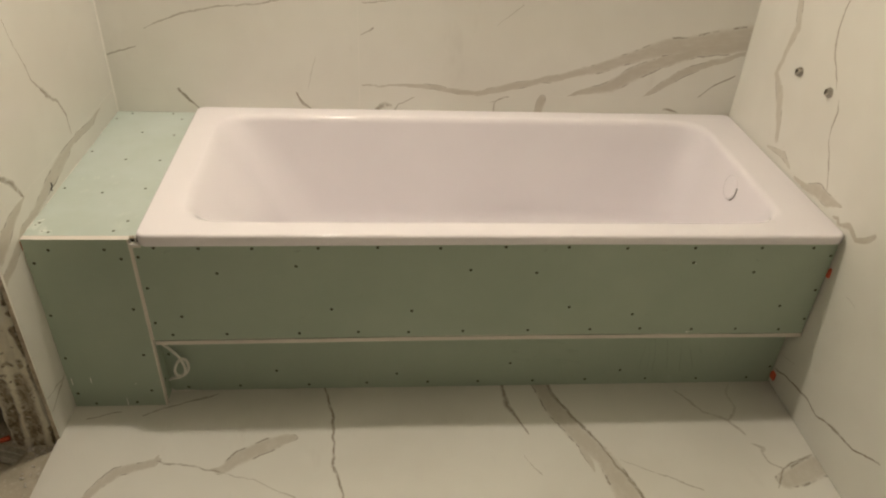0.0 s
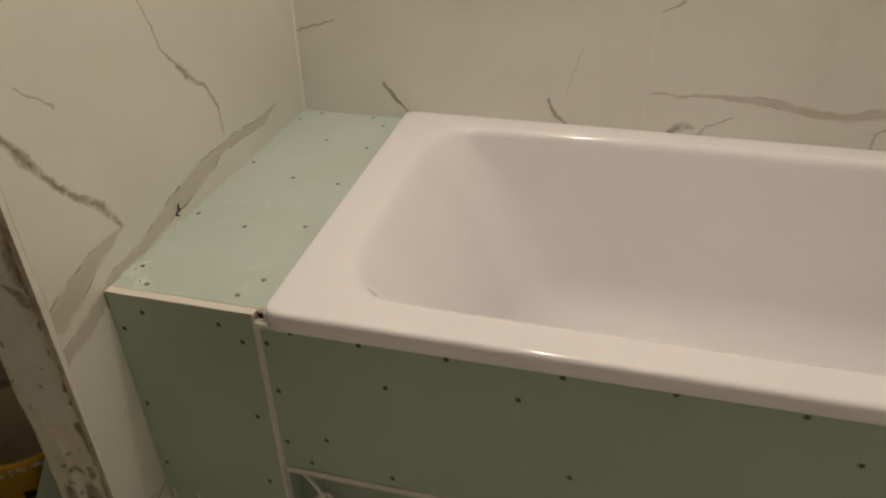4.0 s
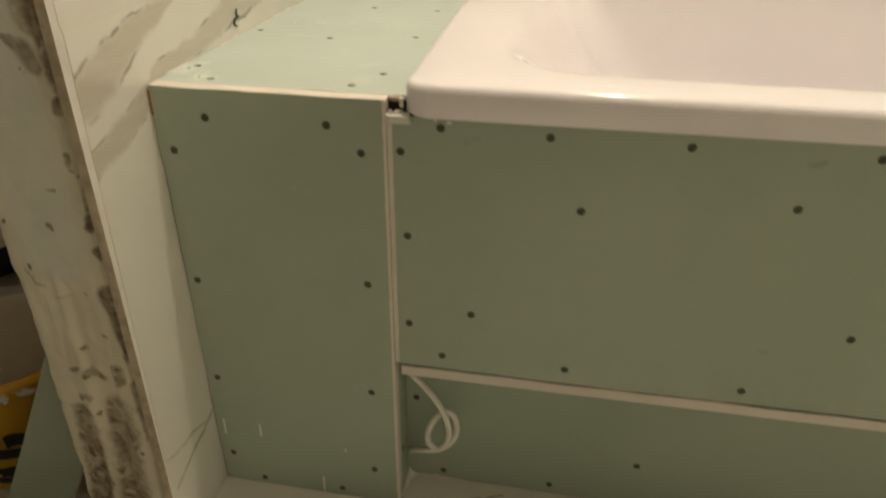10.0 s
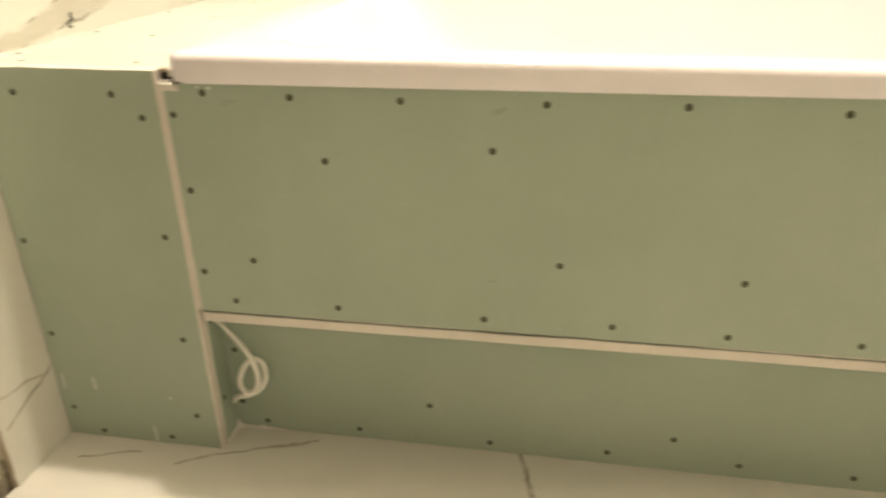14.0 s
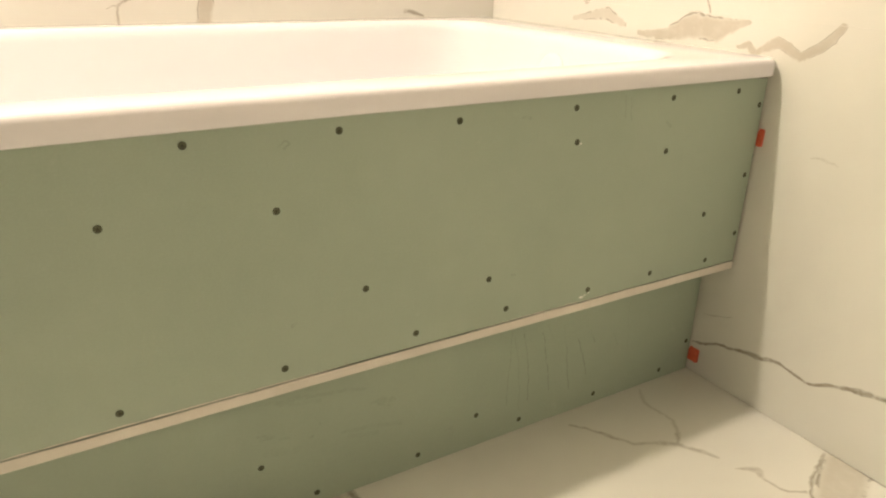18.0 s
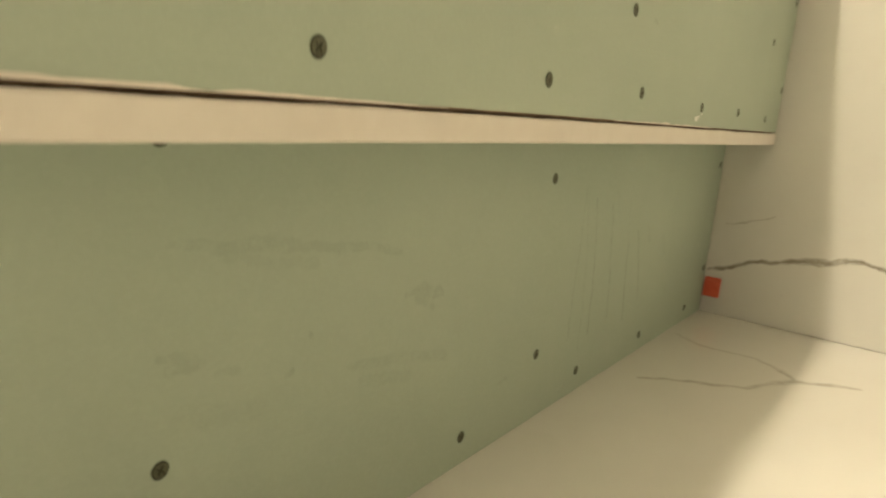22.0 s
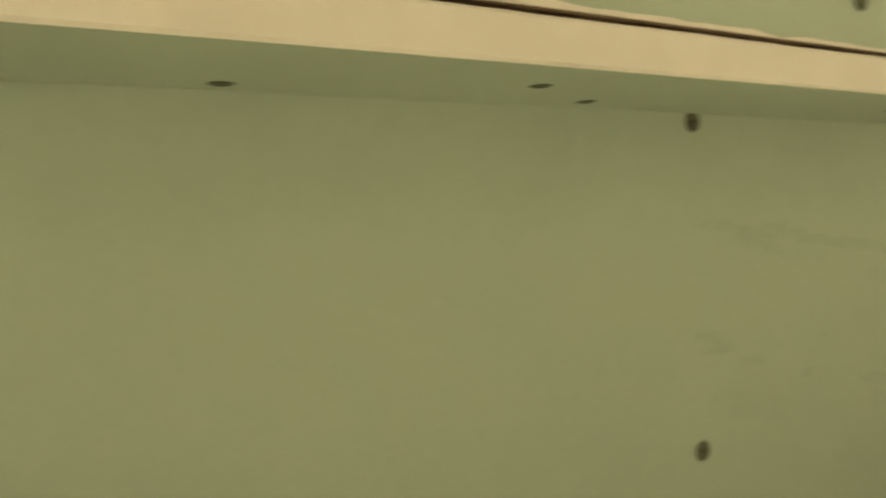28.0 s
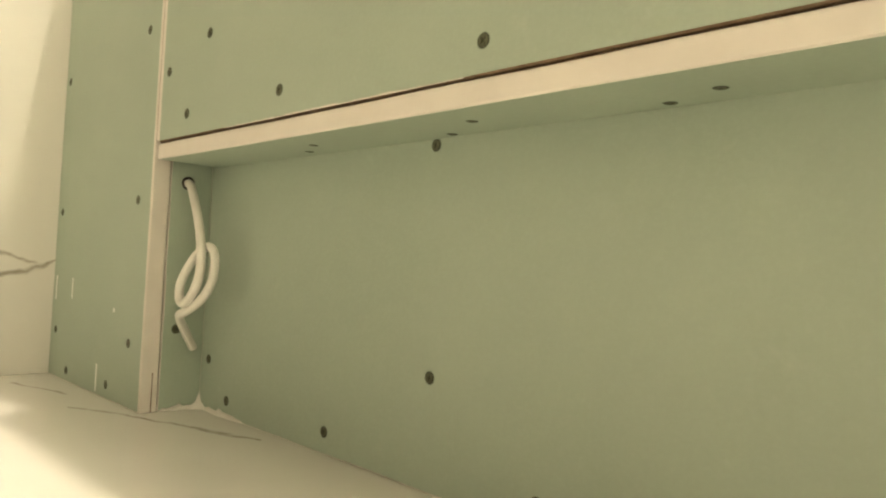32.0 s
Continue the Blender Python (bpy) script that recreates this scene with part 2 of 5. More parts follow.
RIGHT = marble("marble_right_wall", "yz", [
    (0.7, (0.293, 1.10, 0.003), (0.313, 0.982, 0.003), (0.30, 0.93, 0.005), (0.269, 0.881, 0.003), (0.235, 0.84, 0.001)),
    (0.7, (0.215, 0.82, 0.001), (0.201, 0.79, 0.004), (0.19, 0.72, 0.003), (0.15, 0.66, 0.003), (0.124, 0.608, 0.002)),
    (0.85, (0.052, 0.057, 0.003), (0.02, 0.068, 0.004), (-0.01, 0.08, 0.003), (-0.048, 0.084, 0.005), (-0.118, 0.097, 0.003), (-0.16, 0.095, 0.0035), (-0.20, 0.106, 0.004), (-0.25, 0.122, 0.005), (-0.31, 0.13, 0.003), (-0.40, 0.18, 0.002)),
    (0.3, (0.04, 0.118, 0.001), (0.012, 0.127, 0.002), (-0.019, 0.137, 0.001)), (0.2, (-0.092, 0.431, 0.001), (-0.110, 0.432, 0.0025), (-0.130, 0.428, 0.001)),
], [
    (0.5, (0.53, 1.06, 0.012), (0.516, 0.984, 0.014), (0.487, 0.916, 0.015), (0.51, 0.84, 0.009), (0.524, 0.774, 0.010), (0.48, 0.735, 0.017), (0.456, 0.70, 0.016), (0.415, 0.615, 0.008)),
    (0.4, (0.45, 0.58, 0.003), (0.36, 0.59, 0.012), (0.31, 0.575, 0.004)),
    (0.6, (0.27, 0.566, 0.004), (0.21, 0.570, 0.010), (0.16, 0.587, 0.019), (0.11, 0.587, 0.018), (0.055, 0.603, 0.003)),
    (0.65, (0.068, 0.563, 0.003), (0.050, 0.570, 0.006), (0.037, 0.562, 0.005)), (0.65, (0.030, 0.562, 0.005), (0.015, 0.570, 0.008), (0.0, 0.577, 0.007), (-0.021, 0.568, 0.007), (-0.040, 0.562, 0.006), (-0.064, 0.573, 0.007), (-0.081, 0.590, 0.007), (-0.094, 0.606, 0.005)),
])

LEFT = marble("marble_left_wall", "yz", [
    (0.8, (-0.12, 0.85, 0.004), (-0.077, 0.807, 0.006), (-0.055, 0.775, 0.009), (-0.031, 0.741, 0.006), (0.008, 0.69, 0.005), (0.047, 0.655, 0.009), (0.074, 0.612, 0.005)),
    (0.45, (-0.03, 0.855, 0.001), (-0.005, 0.838, 0.002), (0.02, 0.815, 0.003)), (0.6, (-0.085, 0.896, 0.002), (-0.062, 0.884, 0.003)),
    (0.7, (0.285, 0.782, 0.003), (0.300, 0.772, 0.008), (0.306, 0.760, 0.003)),
    (0.6, (0.20, 0.97, 0.001), (0.226, 0.897, 0.002), (0.255, 0.82, 0.002), (0.31, 0.76, 0.007), (0.35, 0.725, 0.004), (0.382, 0.679, 0.004), (0.387, 0.617, 0.001)),
    (0.5, (-0.105, 0.135, 0.002), (-0.06, 0.13, 0.003), (-0.016, 0.118, 0.002)),
    (0.7, (-0.10, 0.086, 0.002), (-0.06, 0.10, 0.003), (-0.01, 0.115, 0.004), (0.0, 0.12, 0.002)),
], [
    (0.5, (-0.04, 1.06, 0.016), (-0.076, 1.0, 0.018), (-0.11, 0.965, 0.016)),
    (0.55, (0.075, 0.606, 0.002), (0.045, 0.597, 0.010), (0.0, 0.588, 0.017), (-0.04, 0.574, 0.022), (-0.09, 0.552, 0.024)),
    (0.5, (0.60, 0.60, 0.002), (0.53, 0.589, 0.009), (0.44, 0.597, 0.011), (0.36, 0.600, 0.010), (0.33, 0.592, 0.019), (0.24, 0.578, 0.022), (0.166, 0.562, 0.016), (0.10, 0.549, 0.011), (0.02, 0.538, 0.013)),
    (0.55, (0.02, 0.53, 0.011), (-0.03, 0.512, 0.014), (-0.10, 0.490, 0.012)),
], (1, 0.4, 2.0))

FLOOR = marble("marble_floor", "xy", [
    (0.75, (0.395, 0.07, 0.003), (0.401, 0.053, 0.004), (0.418, -0.02, 0.004), (0.433, -0.097, 0.005), (0.438, -0.15, 0.003), (0.443, -0.209, 0.005), (0.471, -0.314, 0.004), (0.48, -0.45, 0.003)),
    (0.75, (0.90, 0.07, 0.006), (0.905, 0.02, 0.007), (0.912, -0.028, 0.010), (0.936, -0.081, 0.004), (0.955, -0.13, 0.002)),
    (0.65, (1.035, 0.055, 0.008), (1.055, -0.01, 0.006), (1.08, -0.07, 0.005), (1.127, -0.136, 0.004), (1.163, -0.231, 0.004), (1.205, -0.339, 0.006), (1.25, -0.5, 0.004)),
    (0.38, (1.40, 0.02, 0.003), (1.437, -0.017, 0.004), (1.46, -0.06, 0.004), (1.504, -0.084, 0.006), (1.521, -0.094, 0.007), (1.547, -0.147, 0.004)),
    (0.4, (1.521, -0.094, 0.004), (1.538, -0.075, 0.006)), (0.2, (1.538, -0.075, 0.003), (1.555, -0.045, 0.004), (1.555, 0.007, 0.005), (1.576, 0.044, 0.003)),
    (0.42, (1.551, -0.179, 0.002), (1.577, -0.195, 0.009), (1.566, -0.212, 0.004), (1.573, -0.246, 0.003), (1.596, -0.259, 0.003)),
    (0.6, (1.692, -0.218, 0.003), (1.634, -0.242, 0.004), (1.596, -0.267, 0.003), (1.558, -0.320, 0.002)),
    (0.55, (-0.21, -0.045, 0.002), (-0.135, -0.02, 0.003)),
    (0.6, (-0.075, -0.036, 0.003), (-0.03, -0.012, 0.004), (0.03, 0.008, 0.003), (0.075, 0.026, 0.006), (0.11, 0.04, 0.002)),
    (0.5, (0.006, -0.190, 0.003), (0.060, -0.202, 0.004), (0.110, -0.212, 0.003), (0.165, -0.227, 0.003)), (0.35, (0.165, -0.227, 0.003), (0.251, -0.255, 0.002), (0.36, -0.31, 0.002)),
    (0.4, (1.18, -0.22, 0.001), (1.27, -0.27, 0.002), (1.36, -0.32, 0.003)),
    (0.4, (0.93, -0.2, 0.001), (0.96, -0.26, 0.003)),
], [
    (0.5, (-0.20, -0.40, 0.008), (-0.14, -0.307, 0.009), (-0.112, -0.252, 0.015), (-0.088, -0.222, 0.018), (-0.045, -0.208, 0.013), (-0.008, -0.196, 0.015), (0.004, -0.186, 0.008)), (0.5, (-0.004, -0.190, 0.006), (0.001, -0.172, 0.002)),
    (0.5, (0.140, -0.220, 0.003), (0.165, -0.224, 0.012), (0.21, -0.18, 0.024), (0.27, -0.145, 0.024), (0.333, -0.123, 0.012)),
    (0.5, (1.01, 0.06, 0.02), (1.04, -0.04, 0.026), (1.085, -0.13, 0.03), (1.14, -0.22, 0.026), (1.17, -0.33, 0.034), (1.2, -0.5, 0.03)),
    (0.4, (1.05, -0.07, 0.012), (1.09, -0.17, 0.014), (1.10, -0.255, 0.003)),
    (0.5, (1.590, -0.300, 0.026), (1.64, -0.278, 0.032), (1.70, -0.255, 0.034)),
], (1, 0.6, 1))


def green_board(name, marks=(), smears=(), dusty=0.0):
    """Green face paper of moisture-proof plasterboard; dusty sets a paler tint that imitates light on a level face."""
    m = Tree(name)
    mott = m.noise(3.0, 4, 0.6)
    fibre = m.noise(420, 3, 0.7, co=m.vec("MULTIPLY", m.co, (0.8, 1, 1)))
    c = m.mix(m.step(mott, 0.3, 0.7), (0.366, 0.435, 0.350), (0.407, 0.475, 0.387))
    c = m.mix(m.step(fibre, 0.35, 0.75, 0.0, 0.3), c, (0.44, 0.52, 0.43))
    dust = m.noise(22, 4, 0.7)
    c = m.mix(m.step(dust, 0.62, 0.8, 0.0, 0.25), c, (0.6, 0.64, 0.57))
    if marks:
        lines = streaks(m, flat(m, "xz", 0.010, 45.0, 0.003), marks)
        lines = m.math("MULTIPLY", lines, m.step(m.noise(110, 3, 0.75), 0.34, 0.58, 0.1, 0.58))
        c = m.mix(lines, c, (0.11, 0.115, 0.085))
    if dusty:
        # a pale bluish tint put in the colour for the light on a level board
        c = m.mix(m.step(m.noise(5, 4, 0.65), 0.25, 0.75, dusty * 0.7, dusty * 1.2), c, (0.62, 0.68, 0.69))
    if smears:
        wipe = streaks(m, flat(m, "xy", 0.022, 45.0, 0.008), smears)
        wipe = m.math("MULTIPLY", wipe, m.step(m.noise(75, 4, 0.7, co=m.vec("MULTIPLY", m.co, (1, 0.4, 1))), 0.32, 0.62, 0.05, 1.0))
        c = m.mix(wipe, c, (0.74, 0.77, 0.71))
    m.bump(fibre, 0.08, 0.0003)
    return m.done(c, 0.62, specular=0.35)


PENCIL = [
    (0.22, (0.925, 0.179, 0.002), (0.95, 0.175, 0.003), (0.971, 0.174, 0.004), (0.994, 0.170, 0.003), (1.025, 0.166, 0.003), (1.067, 0.160, 0.002)),
    (0.14, (0.953, 0.170, 0.003), (0.981, 0.164, 0.004), (1.002, 0.162, 0.003)),
    (0.24, (1.073, 0.132, 0.003), (1.089, 0.134, 0.003), (1.106, 0.128, 0.003), (1.084, 0.128, 0.004), (1.10, 0.121, 0.002)),
    (0.22, (0.920, 0.133, 0.002), (0.932, 0.132, 0.003), (0.940, 0.128, 0.003), (0.925, 0.128, 0.003), (0.935, 0.126, 0.002)),
    (0.16, (0.949, 0.119, 0.003), (0.958, 0.120, 0.003)), (0.3, (0.985, 0.107, 0.0015), (0.990, 0.110, 0.002)),
    (0.35, (1.001, 0.125, 0.0015), (1.003, 0.124, 0.0015)), (0.2, (1.190, 0.046, 0.002), (1.201, 0.047, 0.002)),
    (0.18, (1.03, 0.101, 0.003), (1.068, 0.097, 0.004), (1.116, 0.086, 0.004)),
    (0.14, (1.04, 0.09, 0.004), (1.08, 0.082, 0.004)), (0.12, (0.93, 0.105, 0.006), (0.97, 0.097, 0.005)),
    (0.34, (1.300, 0.181, 0.0008), (1.299, 0.120, 0.0010), (1.298, 0.095, 0.0011), (1.299, 0.054, 0.0014)),
    (0.31, (1.306, 0.170, 0.0007), (1.311, 0.149, 0.0009), (1.318, 0.111, 0.0010), (1.322, 0.038, 0.0010)),
    (0.5, (1.322, 0.170, 0.0010), (1.331, 0.129, 0.0009), (1.336, 0.087, 0.0016), (1.338, 0.050, 0.0012)),
    (0.56, (1.358, 0.168, 0.0008), (1.368, 0.122, 0.0010), (1.375, 0.086, 0.0016), (1.380, 0.056, 0.0010)),
    (0.59, (1.408, 0.125, 0.0008), (1.414, 0.082, 0.0014), (1.421, 0.047, 0.0014)), (0.22, (1.398, 0.165, 0.0007), (1.408, 0.125, 0.0008)),
    (0.53, (1.431, 0.134, 0.0009), (1.446, 0.096, 0.0015), (1.457, 0.061, 0.0010)),
    (0.4, (1.456, 0.142, 0.0009), (1.468, 0.118, 0.0013)), (0.22, (1.367, 0.176, 0.0008), (1.380, 0.149, 0.0010)),
    (0.25, (1.508, 0.121, 0.0010), (1.519, 0.098, 0.0012)), (0.19, (1.534, 0.175, 0.0008), (1.538, 0.132, 0.0009), (1.545, 0.079, 0.0009)),
]
GREEN = green_board("green_plasterboard")
# the level board: filler smears, plus the pale tint for its brighter lighting
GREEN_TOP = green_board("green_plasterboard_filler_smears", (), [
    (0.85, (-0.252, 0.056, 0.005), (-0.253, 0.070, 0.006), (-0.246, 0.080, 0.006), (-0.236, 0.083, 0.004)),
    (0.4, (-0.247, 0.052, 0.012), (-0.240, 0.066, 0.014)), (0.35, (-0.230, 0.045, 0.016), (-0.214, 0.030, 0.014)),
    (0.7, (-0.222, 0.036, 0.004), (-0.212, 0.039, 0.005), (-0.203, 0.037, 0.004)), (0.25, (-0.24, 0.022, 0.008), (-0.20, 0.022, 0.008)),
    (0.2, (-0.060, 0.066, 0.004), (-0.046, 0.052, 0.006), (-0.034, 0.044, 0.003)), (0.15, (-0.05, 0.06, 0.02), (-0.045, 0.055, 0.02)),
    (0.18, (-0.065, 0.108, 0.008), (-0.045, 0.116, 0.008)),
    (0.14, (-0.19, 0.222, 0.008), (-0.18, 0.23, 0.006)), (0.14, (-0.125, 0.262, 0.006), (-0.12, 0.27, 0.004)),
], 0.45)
GREEN_UP = green_board("green_plasterboard_scuffed", [
    (0.3, (0.953, 0.506, 0.0015), (0.958, 0.510, 0.0012), (0.963, 0.506, 0.0015), (0.958, 0.502, 0.0012)), (0.25, (0.956, 0.305, 0.003), (0.960, 0.307, 0.002)),
    (0.3, (1.415, 0.522, 0.0012), (1.419, 0.495, 0.0014)), (0.3, (1.425, 0.518, 0.001), (1.430, 0.490, 0.0012)), (0.25, (1.252, 0.508, 0.003), (1.262, 0.506, 0.003)),
    (0.3, (1.250, 0.304, 0.0015), (1.256, 0.303, 0.0015)), (0.25, (1.498, 0.480, 0.002), (1.506, 0.474, 0.003)),
    (0.35, (0.060, 0.502, 0.004), (0.070, 0.504, 0.003)), (0.35, (0.360, 0.503, 0.004), (0.370, 0.505, 0.003)), (0.3, (0.359, 0.303, 0.002), (0.365, 0.303, 0.002)),
])
GREEN_LOW = green_board("green_plasterboard_scribbled", PENCIL)


def plain(name, a, b, rough, scale=30, metal=0.0, bump=0.1, coat=0.0, dist=0.0006):
    m = Tree(name)
    n = m.noise(scale, 4, 0.65)
    c = m.mix(m.step(n, 0.3, 0.7), a, b)
    m.bump(m.noise(scale * 3, 3, 0.6), bump, dist)
    return m.done(c, m.step(m.noise(scale * 0.4, 2), 0.3, 0.7, rough * 0.85, min(1, rough * 1.2)), metal, coat=coat)


BOARD_END = plain("shaded_board_end", (0.33, 0.265, 0.20), (0.47, 0.39, 0.30), 0.9, 120, bump=0.4)
DUSTY_STEEL = plain("dusty_screw_steel", (0.15, 0.155, 0.115), (0.26, 0.265, 0.205), 0.7, 500)
GYPSUM = plain("gypsum_core", (0.705, 0.655, 0.590), (0.745, 0.70, 0.635), 0.8, 25, bump=0.3)


def enamel():
    """Glossy white enamel, dulled inside the basin by a film of building dust."""
    m = Tree("white_enamel")
    c = m.mix(m.step(m.noise(3, 4, 0.65), 0.3, 0.7), (0.845, 0.81, 0.845), (0.87, 0.835, 0.87))
    sep = m.t.nodes.new("ShaderNodeSeparateXYZ")
    m.put(sep.inputs[0], m.co)
    level = m.math("ADD", sep.outputs[2], m.math("MULTIPLY", m.noise(40, 3, 0.6), 0.004))
    m.bump(m.noise(9, 2), 0.004, 0.0006)
    return m.done(c, m.step(level, 0.44, 0.540, 0.26, 0.065), specular=m.step(level, 0.40, 0.530, 0.28, 0.5))


ENAMEL = enamel()
SCREW = plain("shaded_phosphate_steel", (0.020, 0.022, 0.008), (0.046, 0.050, 0.022), 0.7, 300, 0.0)
STEEL = plain("grey_phosphate_steel", (0.050, 0.053, 0.026), (0.11, 0.115, 0.065), 0.6, 400, 0.0)
SEALANT = plain("pale_sealant", (0.765, 0.74, 0.68), (0.80, 0.775, 0.715), 0.55, 45, bump=0.15)
TORN = plain("torn_paper", (0.22, 0.26, 0.2), (0.33, 0.39, 0.31), 0.9, 200)
CABLE = plain("white_conduit", (0.74, 0.72, 0.65), (0.80, 0.78, 0.72), 0.35, 60, bump=0.05)
RED = plain("red_plastic", (0.62, 0.10, 0.045), (0.74, 0.15, 0.075), 0.45, 40)
DULL_RED = plain("dusty_red_plastic", (0.30, 0.09, 0.055), (0.44, 0.17, 0.11), 0.7, 90)
FAINT_PALE = plain("faint_pale_green", (0.50, 0.59, 0.52), (0.62, 0.67, 0.60), 0.85, 90, bump=0.3)
CUT = plain("shaded_tile_edge", (0.36, 0.30, 0.215), (0.58, 0.51, 0.40), 0.85, 45, bump=0.3)
RAW = plain("bare_concrete", (0.22, 0.20, 0.17), (0.33, 0.30, 0.26), 0.9, 9, bump=0.4, dist=0.003)
WHITE_PLASTER = plain("filler_smear", (0.74, 0.76, 0.70), (0.82, 0.82, 0.78), 0.85, 50, bump=0.4)
CEMENT = plain("wall_render", (0.55, 0.52, 0.46), (0.66, 0.63, 0.56), 0.9, 14, bump=0.5, dist=0.003)
GROUT = plain("pale_grout", (0.70, 0.67, 0.61), (0.76, 0.735, 0.68), 0.7, 60)
CHROME = plain("galvanised_steel", (0.55, 0.54, 0.50), (0.74, 0.73, 0.69), 0.26, 18, 0.6, 0.05)
DUSTY_ZINC = plain("dusty_zinc", (0.30, 0.28, 0.22), (0.52, 0.49, 0.41), 0.45, 30, 0.35, 0.1)
BRASS = plain("dull_pipe_metal", (0.34, 0.32, 0.28), (0.58, 0.54, 0.47), 0.3, 80, 0.9)
BROWN = plain("brown_joint_shade", (0.14, 0.085, 0.05), (0.22, 0.145, 0.09), 0.9, 60)
SHADED = plain("grey_crescent_shade", (0.16, 0.15, 0.15), (0.24, 0.23, 0.23), 0.6, 60)
DARK = plain("black_gap", (0.015, 0.012, 0.01), (0.04, 0.03, 0.02), 0.9, 40)
YELLOW = plain("yellow_label", (0.72, 0.40, 0.03), (0.80, 0.48, 0.05), 0.4, 8)
LINING = plain("stained_lining", (0.64, 0.55, 0.40), (0.76, 0.69, 0.55), 0.5, 6)
BUCKET = plain("cream_plastic", (0.60, 0.53, 0.42), (0.68, 0.60, 0.5), 0.45, 10)
BLACK = plain("black_plastic", (0.02, 0.02, 0.02), (0.045, 0.04, 0.035), 0.5, 20)


def screed():
    m = Tree("dusty_screed")
    n, d = m.noise(7, 5, 0.65), m.noise(60, 4, 0.7)
    c = m.mix(m.step(n, 0.3, 0.7), (0.40, 0.355, 0.265), (0.56, 0.51, 0.405))
    c = m.mix(m.step(d, 0.55, 0.75, 0, 0.6), c, (0.66, 0.62, 0.53))
    m.bump(d, 0.6, 0.003)
    return m.done(c, 0.9)


def old_plaster():
    """Whitewashed plaster, chipped low down where the dark mortar and old dirt show in two upright bands."""
    m = Tree("chipped_plaster")
    bands = streaks(m, flat(m, "xz", 0.013, 30.0, 0.014), [
        (1.0, (-0.316, -0.02, 0.017), (-0.307, 0.12, 0.021), (-0.302, 0.205, 0.017)),
        (1.0, (-0.364, -0.02, 0.013), (-0.352, 0.105, 0.017), (-0.348, 0.190, 0.014)),
        (0.9, (-0.333, 0.245, 0.005), (-0.322, 0.250, 0.007), (-0.314, 0.243, 0.004)),
        (1.0, (-0.292, 0.248, 0.008), (-0.290, 0.262, 0.007)), (0.8, (-0.345, 0.252, 0.003), (-0.342, 0.254, 0.003)),
        (0.8, (-0.329, 0.283, 0.002), (-0.322, 0.284, 0.003)), (0.9, (-0.342, 0.214, 0.005), (-0.336, 0.216, 0.004)),
    ])
    bare = streaks(m, flat(m, "xz", 0.010, 40.0, 0.009), [
        (1.0, (-0.274, -0.02, 0.012), (-0.272, 0.03, 0.010)),
        (0.7, (-0.270, 0.06, 0.003), (-0.271, 0.16, 0.006), (-0.274, 0.24, 0.007)),
        (1.0, (-0.272, 0.27, 0.005), (-0.276, 0.31, 0.009), (-0.279, 0.355, 0.011)),
        (1.0, (-0.274, 0.395, 0.005), (-0.276, 0.402, 0.006)), (1.0, (-0.276, 0.430, 0.007), (-0.274, 0.438, 0.007)),
        (1.0, (-0.271, 0.448, 0.007), (-0.270, 0.466, 0.006)), (0.95, (-0.266, 0.40, 0.004), (-0.266, 0.48, 0.006), (-0.265, 0.56, 0.004)),
        (1.0, (-0.278, 0.543, 0.006), (-0.277, 0.549, 0.006)), (0.8, (-0.281, 0.485, 0.003), (-0.283, 0.500, 0.003)),
        (0.8, (-0.340, 0.566, 0.003), (-0.338, 0.567, 0.002)), (0.8, (-0.361, 0.496, 0.003), (-0.361, 0.501, 0.003)),
        (0.8, (-0.313, 0.466, 0.0012), (-0.304, 0.466, 0.0012)), (0.9, (-0.322, 0.427, 0.003), (-0.319, 0.426, 0.003)),
        # dark run up the tile edge, widened to carry the shade there
        (1.0, (-0.270, 0.55, 0.007), (-0.274, 0.62, 0.015), (-0.270, 0.72, 0.012), (-0.272, 0.82, 0.018), (-0.270, 1.0, 0.013), (-0.270, 1.25, 0.018)),
        (0.75, (-0.318, 0.605, 0.004), (-0.300, 0.595, 0.010), (-0.290, 0.580, 0.009)), (0.6, (-0.345, 0.66, 0.004), (-0.330, 0.70, 0.010)), (0.6, (-0.37, 0.60, 0.004), (-0.375, 0.64, 0.008)),
    ])
    crack = streaks(m, flat(m, "xz", 0.008, 40.0, 0.006), [
        (0.45, (-0.364, 0.376, 0.0014), (-0.358, 0.360, 0.0024), (-0.348, 0.357, 0.0012)),
        (0.25, (-0.340, 0.344, 0.0012), (-0.322, 0.347, 0.0016)), (0.2, (-0.352, 0.345, 0.001), (-0.353, 0.29, 0.001)),
    ])
    bare = m.math("MAXIMUM", bare, crack)
    smooth = streaks(m, flat(m, "xz", 0.014, 18.0, 0.010), [(1.0, (-0.325, 0.398, 0.038), (-0.325, 1.2, 0.042))])
    chip = m.math("MULTIPLY", m.step(m.noise(52, 6, 0.72, distortion=0.6), 0.43, 0.55), m.step(m.noise(19, 4, 0.7), 0.32, 0.5, 0.3, 1.0))
    spots = m.math("MULTIPLY", m.step(m.noise(52, 2, 0.5, co=m.vec("ADD", m.co, (3.1, 0, 1.7))), 0.68, 0.72), 0.85)
    mask = m.math("MAXIMUM", m.math("MULTIPLY", bands, chip), m.math("MAXIMUM", spots, m.math("MULTIPLY", bare, m.step(m.noise(50, 4, 0.7), 0.3, 0.5, 0.25, 1.0))))
    wash = m.mix(m.step(m.noise(9, 5, 0.6), 0.3, 0.7), (0.68, 0.645, 0.52), (0.82, 0.79, 0.67))
